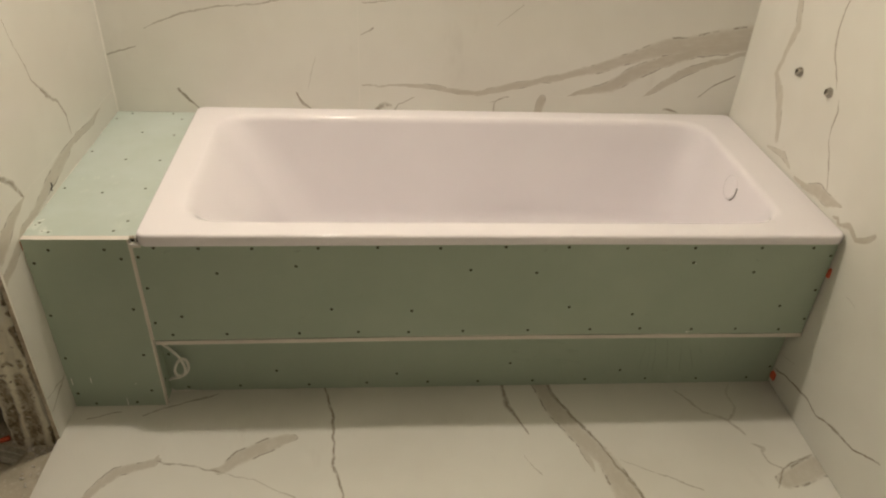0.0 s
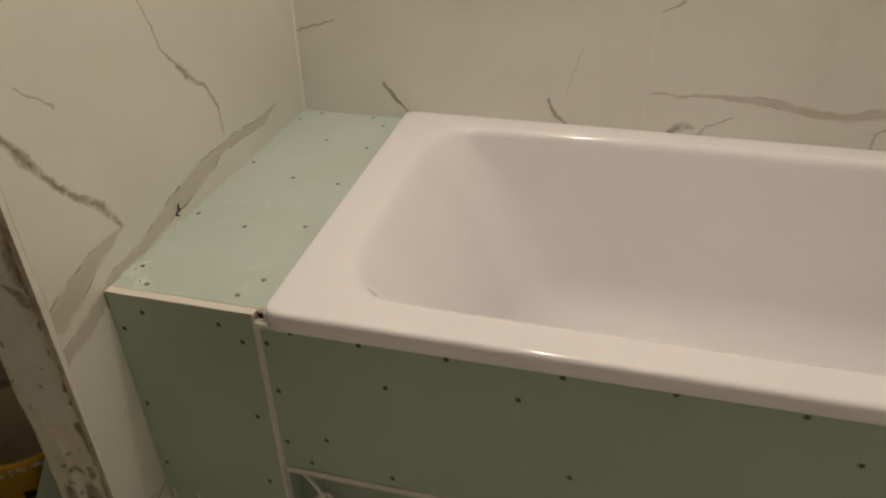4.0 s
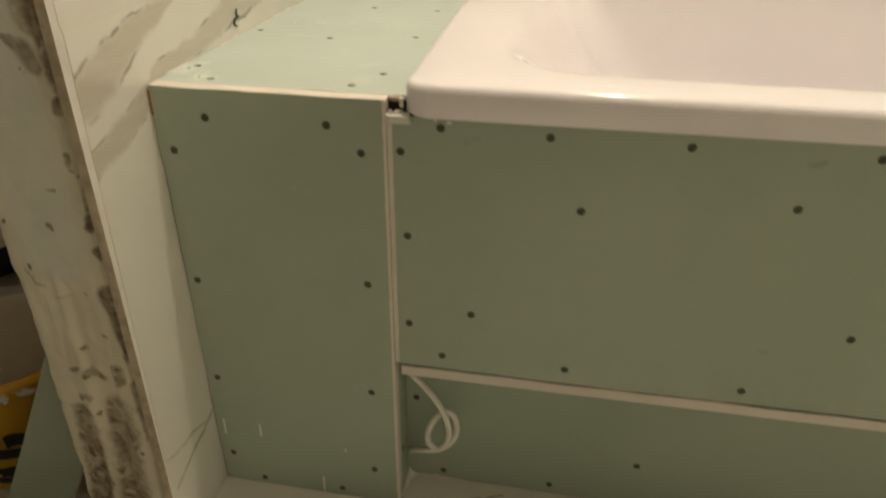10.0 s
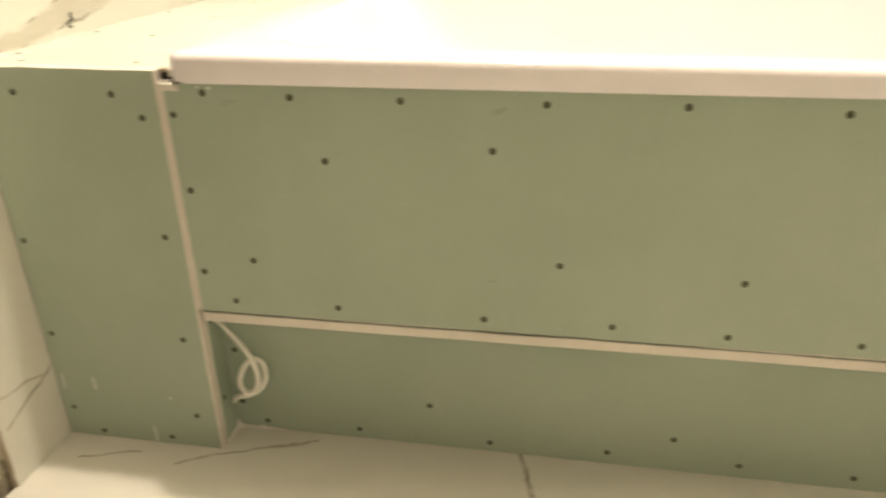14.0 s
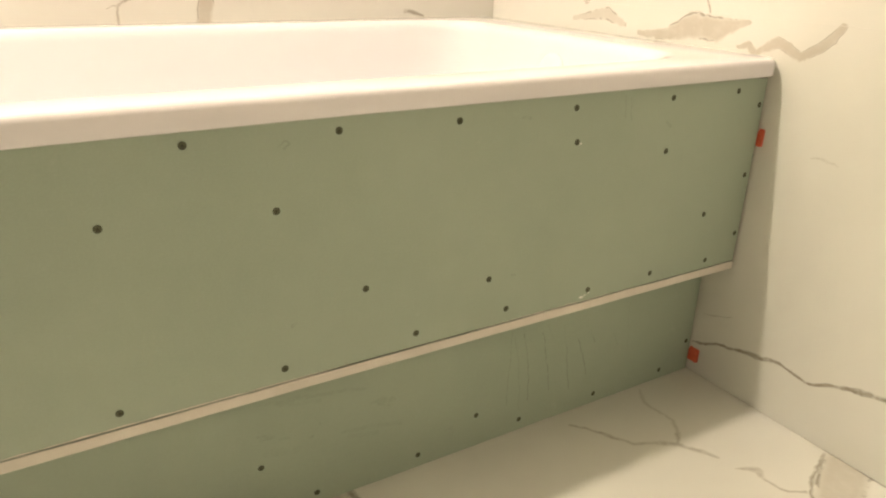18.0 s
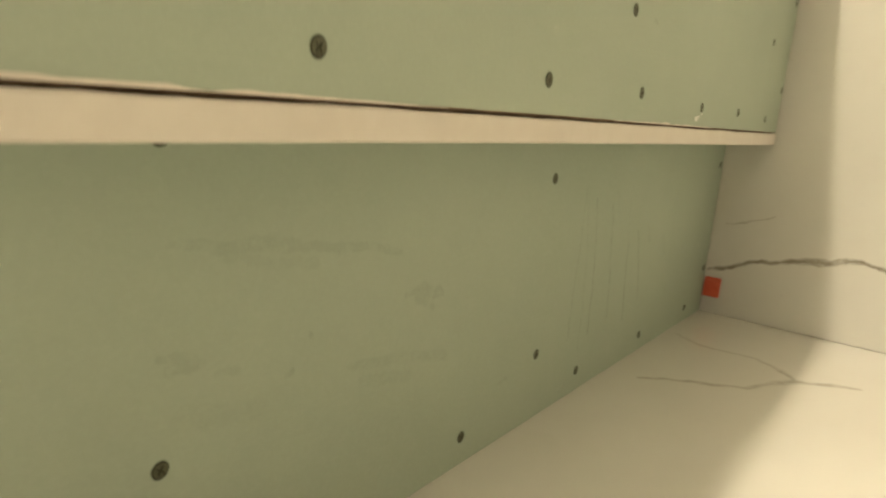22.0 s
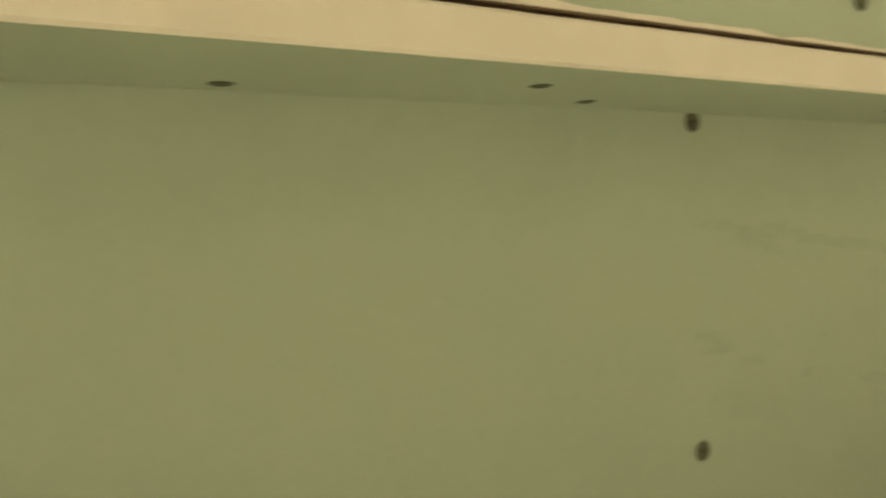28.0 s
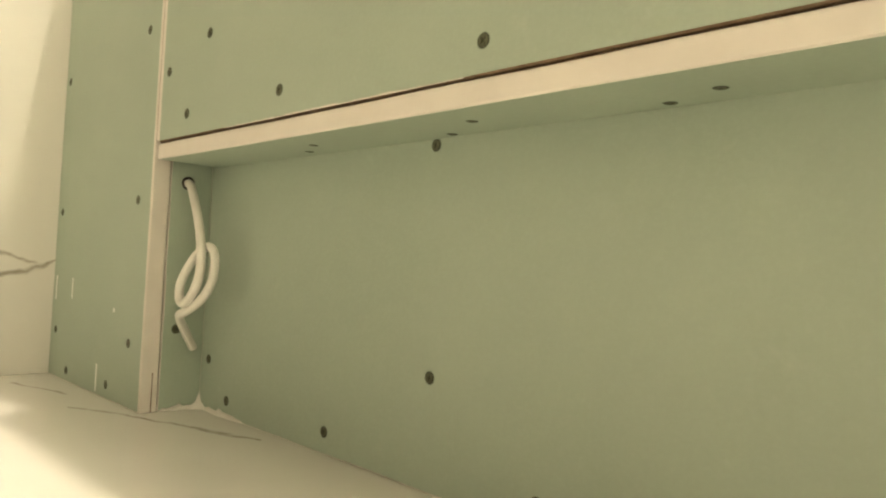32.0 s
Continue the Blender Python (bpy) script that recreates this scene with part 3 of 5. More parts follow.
    # brown patches: shade of the unlit upper jamb painted in, faint dirt low down
    shade_grime = streaks(m, flat(m, "xz", 0.03, 14.0, 0.02), [
        (0.9, (-0.285, 0.62, 0.016), (-0.283, 0.80, 0.026), (-0.300, 0.95, 0.040), (-0.310, 1.3, 0.060)),
        (0.8, (-0.372, 0.52, 0.006), (-0.372, 0.75, 0.016), (-0.365, 1.2, 0.022)),
        (0.55, (-0.335, 0.70, 0.020), (-0.330, 0.86, 0.030)), (0.25, (-0.280, 0.44, 0.006), (-0.282, 0.62, 0.010)),
        (0.3, (-0.330, -0.02, 0.046), (-0.330, 0.14, 0.044)),
    ])
    shade_grime = m.math("MULTIPLY", shade_grime, m.step(m.noise(26, 5, 0.7), 0.36, 0.62, 0.1, 0.9))
    wash = m.mix(m.math("MULTIPLY", bands, m.step(m.noise(34, 4, 0.7), 0.25, 0.6, 0.35, 0.95)), wash, (0.43, 0.375, 0.275))
    wash = m.mix(smooth, wash, m.mix(m.step(m.noise(30, 3), 0.3, 0.7), (0.70, 0.71, 0.64), (0.76, 0.77, 0.70)))
    wash = m.mix(shade_grime, wash, m.mix(m.step(m.noise(60, 4, 0.7), 0.35, 0.65), (0.24, 0.185, 0.115), (0.46, 0.385, 0.27)))
    c = m.mix(mask, wash, m.mix(m.step(m.noise(80, 3), 0.35, 0.65), (0.15, 0.115, 0.07), (0.36, 0.30, 0.205)))
    h = m.math("SUBTRACT", m.noise(40, 5, 0.65), m.math("MULTIPLY", mask, 0.8))
    m.bump(h, 0.45, 0.003)
    return m.done(c, 0.88)


SCREED, PLASTER = screed(), old_plaster()

# ---- mesh helpers ----


def box(bm, lo, hi, bevel=0.0, segments=1):
    made = bmesh.ops.create_cube(bm, size=1.0)["verts"]
    for v in made:
        v.co = Vector([lo[k] + (v.co[k] + 0.5) * (hi[k] - lo[k]) for k in range(3)])
    if bevel:
        edges = list({e for v in made for e in v.link_edges})
        bmesh.ops.bevel(bm, geom=edges, offset=bevel, segments=segments, profile=0.5, affect="EDGES")
    return bm


def part(name, bm, material, parent=None, label="", smooth=False):
    me = bpy.data.meshes.new(name)
    bm.normal_update()
    for f in bm.faces:
        f.smooth = smooth
    bm.to_mesh(me)
    bm.free()
    for mat in material if isinstance(material, (list, tuple)) else (material,):
        me.materials.append(mat)
    ob = new(name, me)
    ob.parent = parent
    if label:
        ob["label"] = label
    return ob


def slab(name, lo, hi, material, parent=None, label="", bevel=0.0):
    return part(name, box(bmesh.new(), lo, hi, bevel), material, parent, label)


def empty(name, where, label, category, group="", kind=""):
    ob = new(name)
    ob.matrix_world = pose(*where)
    return tagged(ob, label, category, group, kind)


def tube(points, radius, sides=10, steps=8):
    """A bent tube along a smooth curve through the points."""
    pts = [Vector(p) for p in points]
    pts = [pts[0] * 2 - pts[1], *pts, pts[-1] * 2 - pts[-2]]
    line = []
    for a, b, c, d in zip(pts, pts[1:], pts[2:], pts[3:]):
        for k in range(steps):
            t = k / steps
            line.append(0.5 * (2 * b + (c - a) * t + (2 * a - 5 * b + 4 * c - d) * t * t + (3 * b - a - 3 * c + d) * t ** 3))
    line.append(pts[-2])
    bm = bmesh.new()
    up, rings = Vector((0.3, 0.9, 0.2)), []
    for i, p in enumerate(line):
        way = (line[min(i + 1, len(line) - 1)] - line[max(i - 1, 0)]).normalized()
        side = way.cross(up).normalized()
        up = side.cross(way)
        rings.append([bm.verts.new(p + radius * (math.cos(a) * side + math.sin(a) * up)) for a in [2 * math.pi * k / sides for k in range(sides)]])
    for r, s in zip(rings, rings[1:]):
        for k in range(sides):
            bm.faces.new((r[k], r[(k + 1) % sides], s[(k + 1) % sides], s[k]))
    bm.faces.new(rings[0][::-1])
    bm.faces.new(rings[-1])
    return bm


def lathe(profile, sides=24, close=True):
    """A body turned about z from (radius, height) pairs."""
    bm = bmesh.new()
    rings = []
    for r, z in profile:
        rings.append([bm.verts.new((r * math.cos(2 * math.pi * k / sides), r * math.sin(2 * math.pi * k / sides), z)) for k in range(sides)])
    for a, b in zip(rings, rings[1:]):
        for k in range(sides):
            bm.faces.new((a[k], a[(k + 1) % sides], b[(k + 1) % sides], b[k]))
    if close:
        bm.faces.new(rings[0][::-1])
        bm.faces.new(rings[-1])
    return bm


def plate(name, lo, hi, material, parent, axis, label="", bevel=0.0008, edge=GYPSUM):
    """A plasterboard piece: green paper on its two faces across the axis, bare gypsum on the cut edges, which are a little rough."""
    bm = bmesh.new()
    box(bm, lo, hi, bevel)
    for k in [k for k in range(3) if k != axis]:
        count = int((hi[k] - lo[k]) / 0.018)
        for i in range(1, count):
            at, normal = Vector(lo), Vector((0, 0, 0))
            at[k] += (hi[k] - lo[k]) * i / count
            normal[k] = 1
            bmesh.ops.bisect_plane(bm, geom=bm.verts[:] + bm.edges[:] + bm.faces[:], plane_co=at, plane_no=normal)
    for v in bm.verts:
        for k in range(3):
            if k != axis:
                shake = noise.noise(v.co * 26 + Vector((k * 9.0, 0, 0))) * 0.0007 + noise.noise(v.co * 90 + Vector((0, k * 7.0, 0))) * 0.0004
                v.co[k] += shake
    bm.normal_update()
    for f in bm.faces:
        f.material_index = 0 if abs(f.normal[axis]) > 0.9 else 1
    return part(name, bm, (material, edge), parent, label)


# ---- the room ----
X0, X1, Y1 = -0.257, 1.705, 0.727


def wall(name, lo, hi, material, label):
    ob = slab(name, lo, hi, material)
    return tagged(ob, label, "wall", kind="structure")


H_ROOM = 2.6
ROWS = (0.0, 0.6095, 1.2095, 1.8095, 2.4095, H_ROOM)


def tiled(parent, material, columns, box_of):
    """Rows of large tiles with hairline joints in front of a pale grout bed."""
    for lo, hi in zip(ROWS, ROWS[1:]):
        for a, b in zip(columns, columns[1:]):
            slab("tile", *box_of(a + 0.0004, b - 0.0004, lo + 0.0004, hi - 0.0004, 0.0), material, parent, bevel=0.0002)
    slab("grout", *box_of(columns[0], columns[-1], 0.0, H_ROOM, 0.0004), GROUT, parent)


wall_back = wall("wall_back", (-0.40, Y1 + 0.012, -0.15), (X1 + 0.15, Y1 + 0.13, H_ROOM), CEMENT, "rendered wall behind the bath carrying marble-look tiles")
tiled(wall_back, BACK, (X0, 0.4904, X1), lambda a, b, lo, hi, d: ((a, Y1 + d, lo), (b, Y1 + 0.0118, hi)))
slab("joint_line", (0.4895, Y1 - 0.0003, 0.52), (0.4909, Y1 + 0.002, H_ROOM), SEALANT, wall_back, "pale filled joint between tiles")
bead = bmesh.new()
rows = []
for k in range(90):
    z = 0.5372 + (H_ROOM - 0.5372) * k / 89
    w = 0.0036 + 0.0012 * noise.noise(Vector((z * 14, 2.0, 0)))
    rows.append([bead.verts.new(p) for p in ((X0, Y1 - w, z), (X0 + w * 0.36, Y1 - w * 0.36, z), (X0 + w, Y1, z))])
for a, b in zip(rows, rows[1:]):
    bead.faces.new((a[0], a[1], b[1], b[0]))
    bead.faces.new((a[1], a[2], b[2], b[1]))
part("corner_bead", bead, SEALANT, wall_back, "pale sealant bead up the corner", smooth=True)
wall_right = wall("wall_right", (X1 + 0.012, -2.3, -0.15), (X1 + 0.13, Y1 + 0.012, H_ROOM), CEMENT, "rendered wall beside the bath carrying marble-look tiles")
tiled(wall_right, RIGHT, (-2.2, -1.674, -0.474, Y1), lambda a, b, lo, hi, d: ((X1 + d, a, lo), (X1 + 0.0118, b, hi)))
wall_left = wall("wall_left", (-0.37, -0.086, -0.15), (X0 - 0.016, Y1 + 0.012, H_ROOM), CEMENT, "rendered wall ending at the doorway, tiled on one side")
tiled(wall_left, LEFT, (-0.108, Y1 - 0.0005), lambda a, b, lo, hi, d: ((X0 - 0.0100, a + 2 * d, lo), (X0 - d, b, hi)))
for piece in wall_left.children:
    back = 0.0004 if piece.name.startswith("grout") else 0.0
    piece.data.materials.append(CUT)
    for v in piece.data.vertices:
        # the lowest tile is cut askew and runs out towards its foot
        if v.co.y < -0.09:
            v.co.y = back + (-0.112 + 0.015 * v.co.z / 0.61 if v.co.z < 0.6095 else -0.0992)
    # unglazed cut ends facing the doorway, browned to include their shade
    for f in piece.data.polygons:
        if f.normal.y < -0.9:
            f.material_index = 1
# layer behind the tiles, coloured black as the shade of the gap there
slab("adhesive_bed", (X0 - 0.016, -0.084, -0.02), (X0 - 0.0102, Y1 - 0.002, H_ROOM), DARK, wall_left)
wall_left_2 = wall("wall_left_2", (-0.37, -2.3, -0.15), (X0, -1.02, H_ROOM), RAW, "rendered wall on the far side of the doorway")
wall("wall_lintel", (-0.37, -1.02, 2.06), (X0, -0.11, H_ROOM), RAW, "rendered wall over the doorway")
wall_front = wall("wall_front", (-0.37, -2.32, -0.15), (X1 + 0.13, -2.2, H_ROOM), CEMENT, "plain rendered wall opposite the bath")
tagged(slab("ceiling", (-3.2, -2.32, H_ROOM), (X1 + 0.2, 1.3, H_ROOM + 0.1), RAW), "plain bare concrete ceiling", "ceiling", kind="structure")
floor = tagged(slab("floor", (X0 - 0.004, -2.2, -0.15), (X1 + 0.01, Y1 + 0.01, -0.010), CEMENT), "floor laid with polished white marble-look porcelain", "floor", kind="structure")
slab("tile", (X0 - 0.006, -0.60, -0.010), (X1, Y1, 0.0), FLOOR, floor, bevel=0.0006)
slab("tile", (X0 - 0.006, -2.2, -0.010), (X1, -0.6015, 0.0), FLOOR, floor, bevel=0.0006)

# the corridor beyond the doorway
tagged(slab("floor_corridor", (-3.1, -2.3, -0.15), (X0 - 0.008, 1.2, -0.03), SCREED), "dusty bare screed floor of the corridor", "floor", kind="structure")
wall("wall_corridor_far", (-3.2, -2.3, -0.15), (-3.1, 1.3, H_ROOM), RAW, "plain rendered corridor wall")
wall("wall_corridor_end", (-3.1, 1.2, -0.15), (-0.37, 1.3, H_ROOM), RAW, "plain rendered corridor end wall")
wall("wall_corridor_front", (-3.1, -2.32, -0.15), (-0.37, -2.3, H_ROOM), RAW, "plain rendered corridor wall")


def jamb():
    """The rough plaster end of the left wall, with its uneven arris."""
    bm = bmesh.new()
    nx, nz, z0, z1 = 44, 320, -0.035, 2.06
    grid = []
    for j in range(nz + 1):
        z = z0 + (z1 - z0) * (j / nz) ** 1.25
        row = []
        for i in range(nx + 1):
            u = i / nx
            x = -0.388 + u * 0.122
            rough = 1.0 if z < 0.36 else 0.4
            n = rough * (noise.noise(Vector((x * 30, z * 22, 0.3))) * 0.003 + noise.noise(Vector((x * 90, z * 70, 2.0))) * 0.0016)
            y = -0.109 + 0.0105 * min(max(z, 0.0) / 0.61, 1.0) + n
            low = 1.0 / (1.0 + math.exp((z - 0.362 - 0.02 * noise.noise(Vector((x * 40, 3.0, 0)))) * 160))
            y += low * (0.004 + 0.0008 * noise.noise(Vector((x * 140, z * 9, 4.0))) - 0.0035 * math.exp(-((x + 0.334) / 0.006) ** 2) - 0.003 * math.exp(-((x + 0.292) / 0.007) ** 2))
            if u < 0.14:
                y += (0.14 - u) ** 2 * 0.9
                x += (noise.noise(Vector((z * 25, 1.0, 0))) * 0.006 + noise.noise(Vector((z * 95, 5.0, 0))) * 0.003) * (1 - u / 0.14)
            if u > 0.93:
                y += 0.008 + noise.noise(Vector((z * 40, 7.0, 0))) * 0.006
            row.append(bm.verts.new((x, y, z)))
        grid.append(row)
    for j in range(nz):
        for i in range(nx):
            bm.faces.new((grid[j][i], grid[j][i + 1], grid[j + 1][i + 1], grid[j + 1][i]))
    # side into the corridor
    back = [bm.verts.new((r[0].co.x - 0.002, 0.3, r[0].co.z)) for r in grid]
    for j in range(nz):
        bm.faces.new((back[j], grid[j][0], grid[j + 1][0], back[j + 1]))
    return tagged(part("plaster_jamb", bm, PLASTER, None, smooth=True), "chipped whitewashed plaster jamb with dark worn patches", "door jamb", kind="structure")


jamb()

# ---- the bath ----


def rounded(x0, x1, y0, y1, r, z, n=16, side=30):
    pts = []
    for cx, cy, a in ((x1 - r, y0 + r, -90), (x1 - r, y1 - r, 0), (x0 + r, y1 - r, 90), (x0 + r, y0 + r, 180)):
        arc = [(cx + r * math.cos(radians(a + 90 * k / n)), cy + r * math.sin(radians(a + 90 * k / n))) for k in range(n + 1)]
        if pts:
            p, q = pts[-1], arc[0]
            pts += [(p[0] + (q[0] - p[0]) * k / side, p[1] + (q[1] - p[1]) * k / side) for k in range(1, side)]
        pts += arc
    p, q = pts[-1], pts[0]
    pts += [(p[0] + (q[0] - p[0]) * k / side, p[1] + (q[1] - p[1]) * k / side) for k in range(1, side)]
    return [(x, y, z) for x, y in pts]


def bath():
    ox0, ox1, oy0, oy1 = -0.005, 1.703, -0.0175, 0.7262
    top = 0.5585
    rings = []
    for inset, z in ((0.016, 0.5335), (0.003, 0.5325), (0.0, 0.5350), (0.0, 0.551), (0.0012, 0.5548), (0.0040, 0.5575), (0.0085, top)):
        rings.append(rounded(ox0 + inset, ox1 - inset, oy0 + inset, oy1 - inset, 0.026 - inset * 0.5, z))
    ix0, ix1, iy0, iy1 = 0.078, 1.583, 0.048, 0.662
    # soft rolled edge that runs into the sloping sides
    roll, deep = (0.011, 0.017, 0.017, 0.017), 0.020
    sides = (0.13, 0.156, 0.156)

    def inner(offsets, r, z):
        a, b, c, d = offsets
        ring = [Vector(p) for p in rounded(ix0 + a, ix1 - b, iy0 + c, iy1 - d, r, z)]
        for _ in range(14):
            ring = [0.25 * p + 0.5 * q + 0.25 * w for p, q, w in zip(ring[-1:] + ring[:-1], ring, ring[1:] + ring[:1])]
        return ring

    def slopes(d):
        """How far the four sides have run inwards at the depth d; the head end is bowed like a backrest."""
        return [(0.84 - 0.66 * d) * d, *[q * d for q in sides]]

    for k in range(11):
        t = k / 10
        rings.append(inner([0.004 - w * (1 - t) ** 2 + q for q, w in zip(slopes(deep * t * t), roll)], 0.086 + 0.12 * deep * t * t, top - deep * t * t))
    for f in [0.05 + 0.025 * k for k in range(29)]:
        z = top - 0.012 - f * 0.385
        rings.append(inner([0.004 + q for q in slopes(top - z)], 0.086 + 0.12 * (top - z), z))
    for k in range(1, 13):
        a = k / 12 * math.pi / 2
        f, s = 0.75 + 0.17 * math.sin(a) * 0.6, 0.075 * (1 - math.cos(a))
        z = top - 0.012 - 0.385 * 0.75 - 0.082 * math.sin(a)
        rings.append(inner([0.004 + q + s for q in slopes(top - z)], 0.1221 - 0.005 * (k / 12), z))
    rings.append(rounded(0.75, 1.15, 0.33, 0.40, 0.03, top - 0.012 - 0.385 * 0.75 - 0.085))
    bm = bmesh.new()
    vs = [[bm.verts.new(p) for p in ring] for ring in rings]
    for ring in vs[:3]:
        for v in ring:
            v.co.z -= 0.0065 * (1 - min(1.0, max(0.0, v.co.x)))
    for v in bm.verts:
        # the head end stands a little askew
        v.co.x += (0.007 - 0.014 * v.co.y / 0.727) * (1 - v.co.x / 1.7)
    for a, b in zip(vs, vs[1:]):
        for k in range(len(a)):
            bm.faces.new((a[k], a[(k + 1) % len(a)], b[(k + 1) % len(b)], b[k]))
    bm.faces.new(vs[-1])
    bmesh.ops.recalc_face_normals(bm, faces=bm.faces)
    if max(bm.faces, key=lambda f: f.calc_center_median().z).normal.z < 0:
        bmesh.ops.reverse_faces(bm, faces=bm.faces)
    tub = tagged(part("bathtub", bm, ENAMEL, None, smooth=True), "glossy white rectangular bathtub set against tiled walls", "bathtub")
    cover = lathe([(0.037, 0.0), (0.035, 0.0016), (0.030, 0.0030), (0.022, 0.0036), (0.001, 0.0038)], 32)
    cover.transform(pose(1.5695, 0.345, 0.493, 0, -82.6, 0))
    part("overflow_cover", cover, ENAMEL, tub, "round white overflow cover", smooth=True)
    # the shade crescent at the cover's edge, modelled as a thin grey tube
    arc = [(0.0375 * math.sin(radians(a)), -0.0375 * math.cos(radians(a)), 0.0004) for a in range(-25, 71, 12)]
    slot = tube([pose(1.5695, 0.345, 0.493, 0, -82.6, 0) @ Vector((-u, v, w)) for u, v, w in arc], 0.0019, 8, 3)
    part("overflow_slot", slot, SHADED, tub, "grey crescent put in as the shade beside the overflow cover")
    return tub


bath()

# ---- plasterboard casing ----


def screw_mesh(head):
    """A countersunk head in a torn paper ring, with a crosshead recess."""
    bm = bmesh.new()
    rings = []
    for r, z, star in ((0.0050, 0.00005, 0), (0.0043, 0.00020, 0), (0.0040, 0.00012, 0), (0.0037, 0.00050, 0), (0.0024, 0.00060, 1), (0.0020, 0.00014, 1)):
        ring = []
        for k in range(24):
            q = r * (1.0 if not star or k % 6 in (0, 1) else 0.42 if k % 6 in (2, 5) else 0.36)
            a = radians(15 * k - 7.5)
            ring.append(bm.verts.new((q * math.cos(a), q * math.sin(a), z)))
        rings.append(ring)
    # gap ring and cross recess get near-black steel as their shade, the head grey
    for i, (a, b) in enumerate(zip(rings, rings[1:])):
        for k in range(24):
            bm.faces.new((a[k], a[(k + 1) % 24], b[(k + 1) % 24], b[k])).material_index = (1, 0, 0, 2, 0)[i]
    bm.faces.new(rings[-1])
    bm.normal_update()
    me = bpy.data.meshes.new("screw")
    bm.to_mesh(me)
    bm.free()
    for mat in (SCREW, TORN, head):
        me.materials.append(mat)
    return me


SCREW_MESH = screw_mesh(STEEL)
DUSTY_SCREW = screw_mesh(DUSTY_STEEL)
TURN = {"-y": (90, 0, 0), "+z": (0, 0, 0), "-z": (180, 0, 0), "+x": (0, 90, 0)}


def screws(board, facing, level, places, size=0.9, mesh=None):
    """Countersunk heads on a board's face; places in the two axes of that face."""
    for u, v in places:
        at = {"-y": (u, level, v), "+z": (u, v, level), "-z": (u, v, level), "+x": (level, u, v)}[facing]
        s = new("screw", mesh or SCREW_MESH)
        s.parent = board
        s.matrix_local = pose(*at, *TURN[facing]) @ pose(0, 0, 0, 0, 0, random.uniform(0, 90)) @ Matrix.Scale(size, 4)


panel = empty("bath_panel", (0.85, 0.0, 0.0), "bath front panel of green moisture-proof plasterboard with a toe recess", "bath panel")
panel.matrix_world = pose(0, 0, 0)
T = 0.0125


def notched(outline):
    """An upright board of thickness T cut to an outline in x and z."""
    bm = bmesh.new()
    a = [bm.verts.new((x, 0.0, z)) for x, z in outline]
    b = [bm.verts.new((x, T, z)) for x, z in outline]
    bm.faces.new(a)
    bm.faces.new(b[::-1])
    for k in range(len(a)):
        n = (k + 1) % len(a)
        bm.faces.new((a[n], a[k], b[k], b[n])).material_index = 1
    bmesh.ops.recalc_face_normals(bm, faces=bm.faces)
    bmesh.ops.bevel(bm, geom=[e for e in bm.edges if abs(e.verts[0].co.y - e.verts[1].co.y) < 1e-5], offset=0.0009, segments=1, affect="EDGES")
    return bm




def bow(x):
    """How far the long boards rise in the middle of the bath."""
    return max(0.0, math.sin(math.pi * min(max(x / 1.7, 0.0), 1.0))) ** 1.5


BOTTOM = [(1.7 * k / 60, 0.2304 + 0.0025 * 1.7 * k / 60 + 0.0038 * bow(1.7 * k / 60) + 0.0004 * noise.noise(Vector((k * 0.9, 4.0, 0)))) for k in range(1, 61)]
upper = part("upper_board", notched([(-0.0118, 0.2304), *BOTTOM, (1.700, 0.5345), (0.008, 0.5345), (0.008, 0.5192), (-0.0118, 0.5182)]), (GREEN_UP, GYPSUM, BROWN), panel, "green plasterboard fixed with black screws")
# the board's underside is coloured brown for the shade in the joint
for f in upper.data.polygons:
    if f.center.z < 0.24 and f.normal.z < -0.5:
        f.material_index = 2
screws(upper, "-y", 0.0, [(0.035, 0.513), (0.136, 0.511), (0.259, 0.511), (0.413, 0.512), (0.553, 0.514), (0.703, 0.512), (0.861, 0.516), (1.016, 0.515), (1.162, 0.512), (1.333, 0.513), (1.504, 0.513), (1.638, 0.513)])
screws(upper, "-y", 0.0, [(0.17, 0.44), (0.358, 0.46), (0.78, 0.448), (0.945, 0.439), (1.339, 0.469), (1.504, 0.439)])
screws(upper, "-y", 0.0, [(0.068, 0.308), (0.437, 0.328), (0.638, 0.321), (1.043, 0.33), (1.214, 0.305), (1.608, 0.329)])
screws(upper, "-y", 0.0, [(0.037, 0.249), (0.171, 0.25), (0.352, 0.25), (0.502, 0.253), (0.631, 0.251), (0.772, 0.253), (0.943, 0.254), (1.109, 0.255), (1.244, 0.256), (1.386, 0.252), (1.508, 0.252), (1.63, 0.249)])
screws(upper, "-y", 0.0, [(-0.004, 0.487), (0.001, 0.396), (0.0005, 0.288), (1.691, 0.489), (1.688, 0.381), (1.691, 0.284)])


